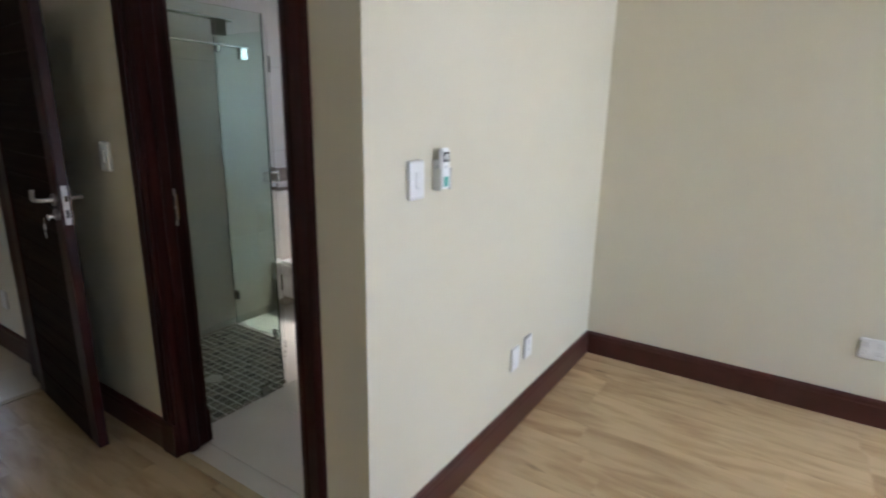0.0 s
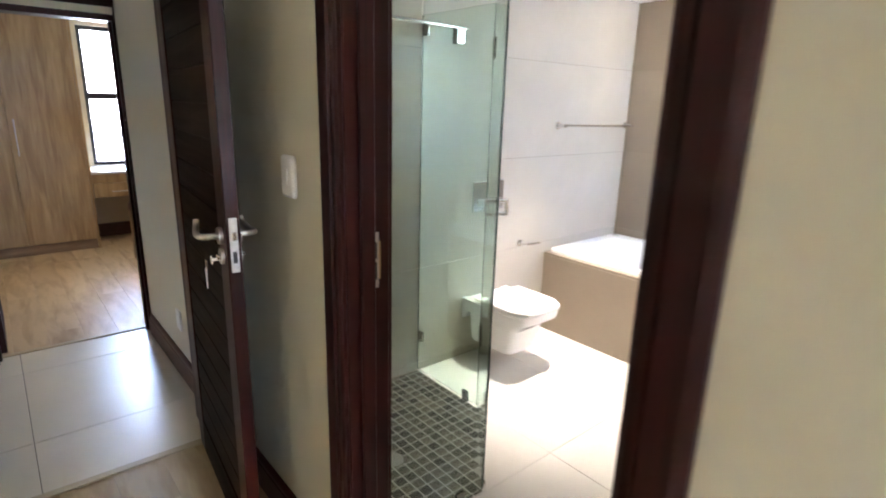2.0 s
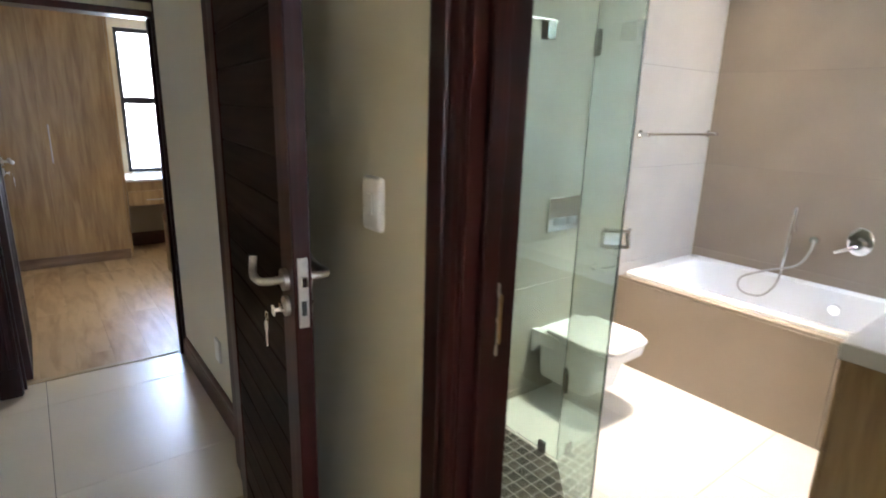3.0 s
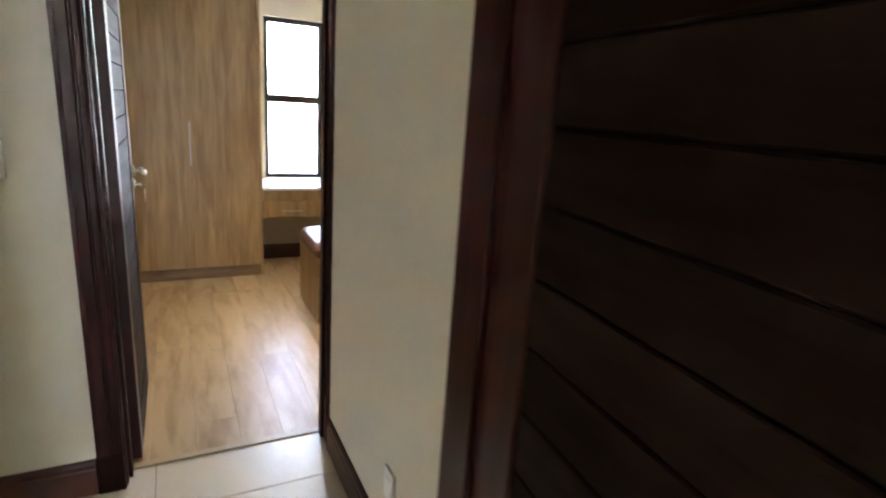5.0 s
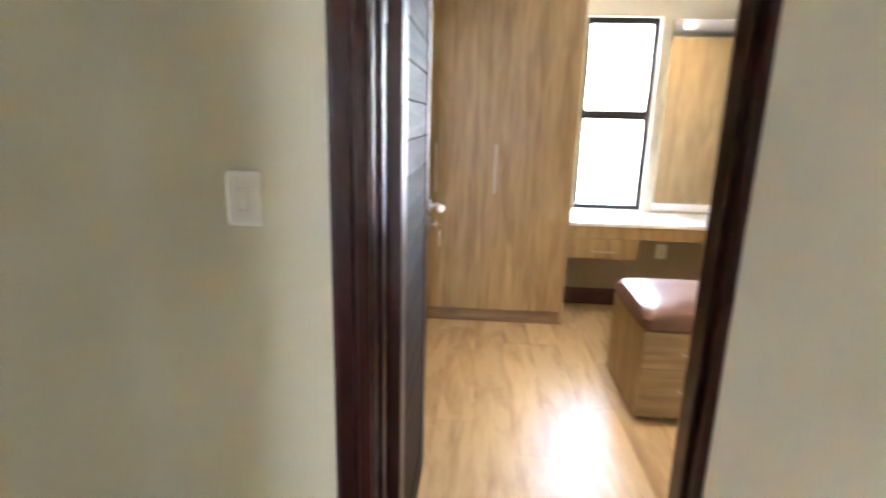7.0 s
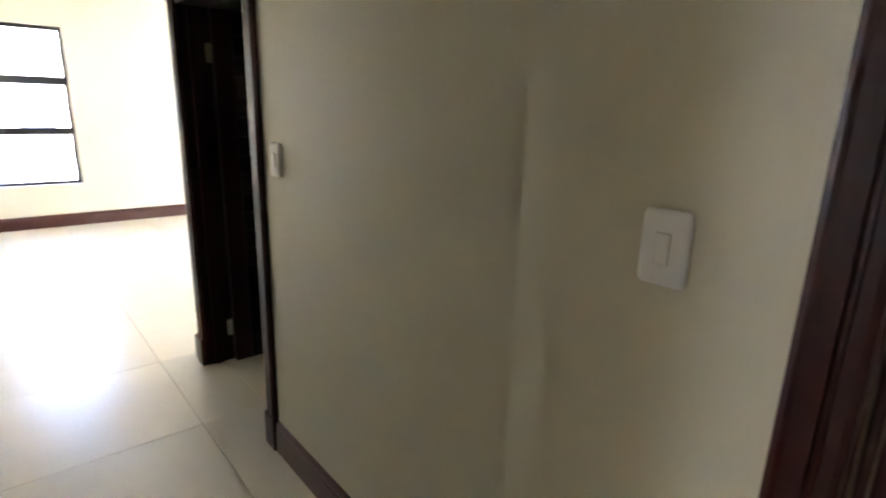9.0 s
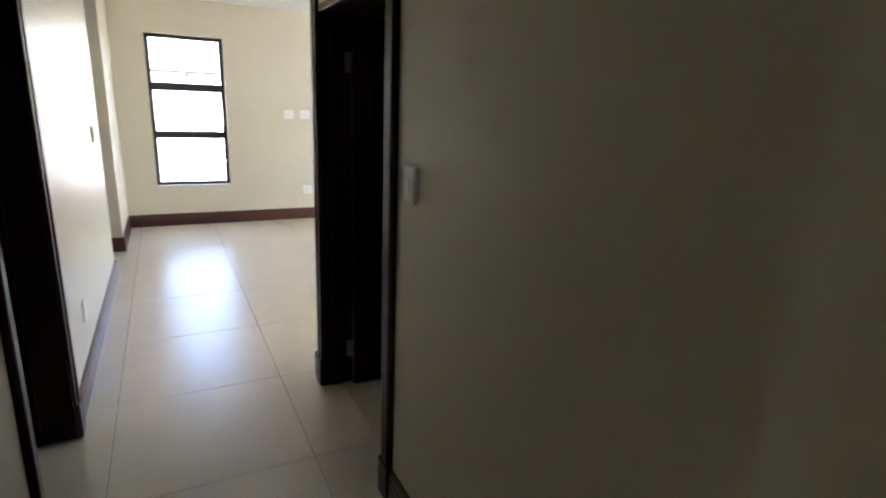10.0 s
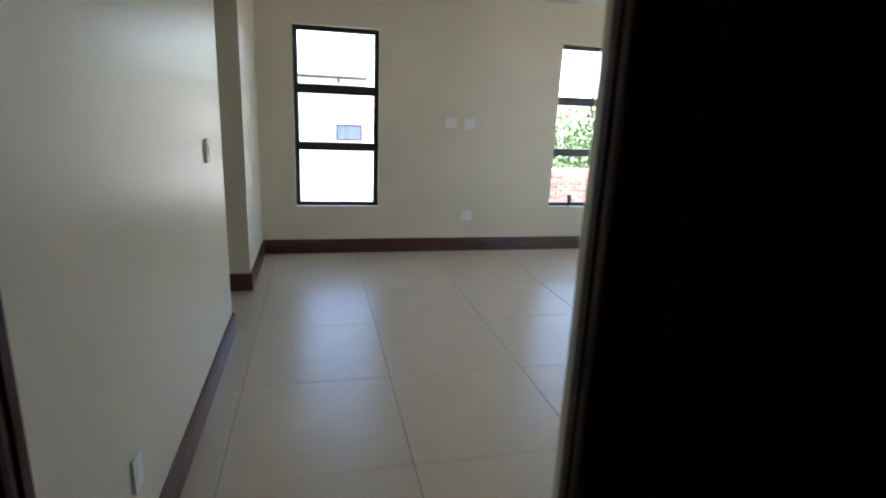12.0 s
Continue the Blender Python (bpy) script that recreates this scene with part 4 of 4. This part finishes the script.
# Dark box that paints the line of shade below the roof edge.
part("eaves_shade_strip", box(-15.99, -15.93, -3.2, 5.56, 2.22, 2.292, bevel=0.01), FRAME, house, "dark strip for the shade under the eaves")
part("downpipe", cyl(bmesh.new(), (-16.3, 4.87, 2.24), (-16.3, 4.87, 2.14), 0.03), FRAME, house)
win = part("window", box(-16.56, -16.49, 4.81, 5.48, 0.69, 1.1, bevel=0.01), FRAME, house)
part("pane", box(-16.49, -16.485, 4.85, 5.44, 0.73, 1.06), material("blue_grey_glass", (0.2, 0.24, 0.3), 0.1, vary=0.05), win)

hedge = thing("bush", "leafy green garden bush behind a brick heap", "bush", at=(-17, 10.5, -1.4))
rng = random.Random(4)
bm = bmesh.new()
for i in range(6000):
    u = Vector((rng.gauss(0, 1), rng.gauss(0, 1), rng.gauss(0, 1))).normalized() * rng.random() ** 0.33
    c = rng.choice(((-17, 9.6, -0.3, 1.3), (-17.6, 11.0, 0.1, 1.7), (-16.6, 12.6, 0.0, 1.6), (-18.5, 13.6, 0.4, 1.9)))
    o = Vector((c[0] + u.x * c[3], c[1] + u.y * c[3], c[2] + u.z * c[3]))
    a = Vector((rng.uniform(-1, 1), rng.uniform(-1, 1), rng.uniform(-1, 1))).normalized()
    b = a.orthogonal().normalized()
    s = rng.uniform(0.05, 0.12)
    bm.faces.new([bm.verts.new(o + v) for v in (a * s, b * s * 0.5, -a * s, -b * s * 0.5)])
part("crown", bm, LEAF, hedge)
bm = bmesh.new()
for k in range(7):
    cyl(bm, (-17 + rng.uniform(-0.6, 0.6), 9.6 + k * 0.6, -1.45), (-17.3 + rng.uniform(-0.5, 0.5), 9.5 + k * 0.65, 0.4), 0.05, 0.02, seg=8)
part("trunk", bm, DARK, hedge)
me = mesh_of("brick", box(-0.11, 0.11, -0.053, 0.053, -0.035, 0.035, bevel=0.004), BRICK)
pile = thing("brick_stack", "low stack of pinkish clay bricks outdoors", "brick stack", at=(-13.5, 8.8, -1.4))
part("core", box(-13.75, -13.25, 6.9, 11.4, -1.4, 0.36), BRICK, pile)
for row in range(13):
    for i in range(19):
        ob = new("brick", me)
        ob.parent = pile
        ob.matrix_parent_inverse = Matrix.Translation(-pile.location)
        ob.matrix_basis = pose(-13.2 + rng.uniform(-0.015, 0.015), 6.95 + 0.232 * (i + 0.5 * (row % 2)), -0.62 + row * 0.075, 0, 0, 90 + rng.uniform(-4, 4))
# Made-up sunlit wall that keeps the dressing window's view white.
single("backdrop_wall", box(-9, 12, 14, 14.2, -1.4, 0.9), RENDER_WHITE, "white backdrop wall added to whiten the window view", "boundary wall", "structure")


# floors and tiled walls, piece by piece
def pieces(floor, name, mat, cells, thick, gap, z=0.0, bevel=0.0012):
    """Rectangular flat pieces (x0, x1, y0, y1) on one mesh for each size."""
    made = {}
    for x0, x1, y0, y1 in cells:
        w, h = round(x1 - x0 - gap, 4), round(y1 - y0 - gap, 4)
        if w < 0.01 or h < 0.01:
            continue
        if (w, h) not in made:
            made[w, h] = mesh_of(name, box(-w / 2, w / 2, -h / 2, h / 2, -thick, 0, bevel=min(bevel, w / 4, h / 4)), mat)
        ob = new(name, made[w, h])
        ob.parent = floor
        ob.location = ((x0 + x1) / 2, (y0 + y1) / 2, z)


def planks(x0, x1, y0, y1, skip, seed):
    rr = random.Random(seed)
    out, x = [], x0
    while x < x1 - 0.001:
        xe = min(x + 0.193, x1)
        y = y0 - rr.uniform(0.1, 1.2)
        while y < y1:
            a, b = max(y, y0), min(y + 1.28, y1)
            if b - a > 0.03 and not skip((x + xe) / 2, (a + b) / 2):
                out.append((x, xe, a, b))
            y += 1.28
        x = xe
    return out


base = single("floor_bedroom", box(-1.4, XF, -3.6, 3.4, -0.0195, -0.012), GROUT, "oak laminate plank floor", "floor", "structure")
pieces(base, "plank", PLANK, planks(-1.4, XR, -3.6, 3.385, lambda x, y: False, 1) + planks(XR, XF, -3.6, YS, lambda x, y: False, 2), 0.011, 0.0004, bevel=0.0005)
base = single("floor_dressing", box(-0.9, 3.9, 5.015, 8.14, -0.0195, -0.012), GROUT, "oak laminate plank floor", "floor", "structure")
pieces(base, "plank", PLANK, planks(-0.9, 3.9, 5.015, 8.14, lambda x, y: False, 3), 0.011, 0.0004, bevel=0.0005)


def grid(x0, x1, y0, y1, ox, oy, sx, sy):
    out = []
    i0, i1 = math.floor((x0 - ox) / sx), math.ceil((x1 - ox) / sx)
    j0, j1 = math.floor((y0 - oy) / sy), math.ceil((y1 - oy) / sy)
    for i in range(i0, i1):
        for j in range(j0, j1):
            a, b = max(ox + i * sx, x0), min(ox + (i + 1) * sx, x1)
            c, e = max(oy + j * sy, y0), min(oy + (j + 1) * sy, y1)
            if b - a > 0.012 and e - c > 0.012:
                out.append((a, b, c, e))
    return out


TS = 0.84
base = single("floor_living", box(LIV_X, XR, 1.5, 9.1, -0.0195, -0.004), GROUT, "large cream porcelain floor tiles with thin joints", "floor", "structure")
pieces(base, "tile", TILE, grid(LIV_X, -3.076, 3.40, 9.1, -3.076, 4.684, TS, TS) + grid(-3.076, END_W, 5.0, 9.1, -3.076, 4.684, TS, TS) + grid(-3.076, XR, 3.405, 5.0, -3.076, 4.684, TS, TS)
       + grid(PIER_X, END_L, 1.5, 3.40, -3.076, 4.684, TS, TS) + grid(END_W + 0.12, -1.05, 5.0, 7.5, -3.076, 4.684, TS, TS) + grid(-3.6, -1.55, 1.5, 3.40, -3.076, 4.684, TS, TS), 0.006, 0.003)
base = single("floor_bathroom", box(XR, BATH_X, 1.15, BATH_Y, -0.0195, -0.004), PGROUT, "large pale porcelain bathroom floor tiles", "floor", "structure")
cells = grid(1.04, 1.152, 1.328, 2.165, 1.04, 1.328, 0.63, 0.9) + grid(1.152, 2.17, 1.15, 2.296, 1.57, 2.296 - 1.25, 0.6, 1.25) + grid(2.17, BATH_X, 1.15, BATH_Y, 2.17, 2.296 - 1.25, 0.6, 1.25)
pieces(base, "tile", BTILE, cells, 0.006, 0.0025)
# tiles cut along the shower's slanted side
bm = bmesh.new()
loft(bm, [[(1.745, 2.298, z), (2.1685, 2.298, z), (2.1685, 2.785, z)] for z in (-0.006, 0.0)])
ob = new("tile", mesh_of("tile", bm, BTILE))
ob.parent = base
mos = single("shower_floor", box(1.152, 2.168, 2.298, BATH_Y, -0.018, -0.0045), MGROUT, "dark slate mosaic shower floor with pale joints", "shower floor", "structure")
mos_cells = []
for a, b, c, e in grid(1.152, 2.165, 2.305, BATH_Y, 1.19, 2.33, 0.055, 0.055):
    if (a + b) / 2 < min(1.745 + ((c + e) / 2 - 2.3) * (0.434 / 0.492) - 0.025, 2.15):
        mos_cells.append((a, b, c, e))
pieces(mos, "mosaic_tile", MOSAIC, mos_cells, 0.006, 0.0062, -0.003, 0.0015)
drain = thing("shower_drain", "round steel shower drain in the mosaic", "drain", at=(1.55, 2.72, 0))
part("grate", cyl(bmesh.new(), (1.55, 2.72, -0.004), (1.55, 2.72, 0.001), 0.05), STEEL, drain, smooth=True)


def wall_tiles(name, along, face, side, a0, a1, z1, oa, w, h, oz, mat, label, joint):
    """Upright tiles standing 12 mm off the plaster."""
    rows = grid(a0, a1, 0.0, z1, oa, oz, w, h)
    base = single(name, box(*((a0, a1, *sorted((face + side * 0.002, face + side * 0.007))) if along == "x" else (*sorted((face + side * 0.002, face + side * 0.007)), a0, a1)), 0, z1), joint, label, "tiling", "structure")
    made = {}
    for a, b, z0, z in rows:
        k = (round(b - a - 0.0025, 4), round(z - z0 - 0.0025, 4))
        if k not in made:
            f = sorted((0, side * 0.011))
            made[k] = mesh_of("tile", box(*((-k[0] / 2, k[0] / 2, *f) if along == "x" else (*f, -k[0] / 2, k[0] / 2)), -k[1] / 2, k[1] / 2, bevel=0.001), mat)
        ob = new("tile", made[k])
        ob.parent = base
        ob.location = ((a + b) / 2, face, (z0 + z) / 2) if along == "x" else (face, (a + b) / 2, (z0 + z) / 2)


wall_tiles("tiling_north", "x", 3.352 - 0.001, -1, 1.152, BATH_X, BATH_Z, 2.165, 2.04, 0.61, 0.05, WTILE, "pale grey large-format wall tiles", GREY_JOINT)
wall_tiles("tiling_east", "y", 4.212 - 0.001, -1, 1.152, BATH_Y - 0.001, BATH_Z, 2.09, 1.25, 0.61, 0.05, FTILE, "taupe large-format wall tiles", TAUPE_JOINT)
wall_tiles("tiling_west", "y", 1.15, 1, 2.2, BATH_Y - 0.001, BATH_Z, 2.2, 1.2, 0.61, 0.05, WTILE, "pale grey large-format wall tiles", GREY_JOINT)
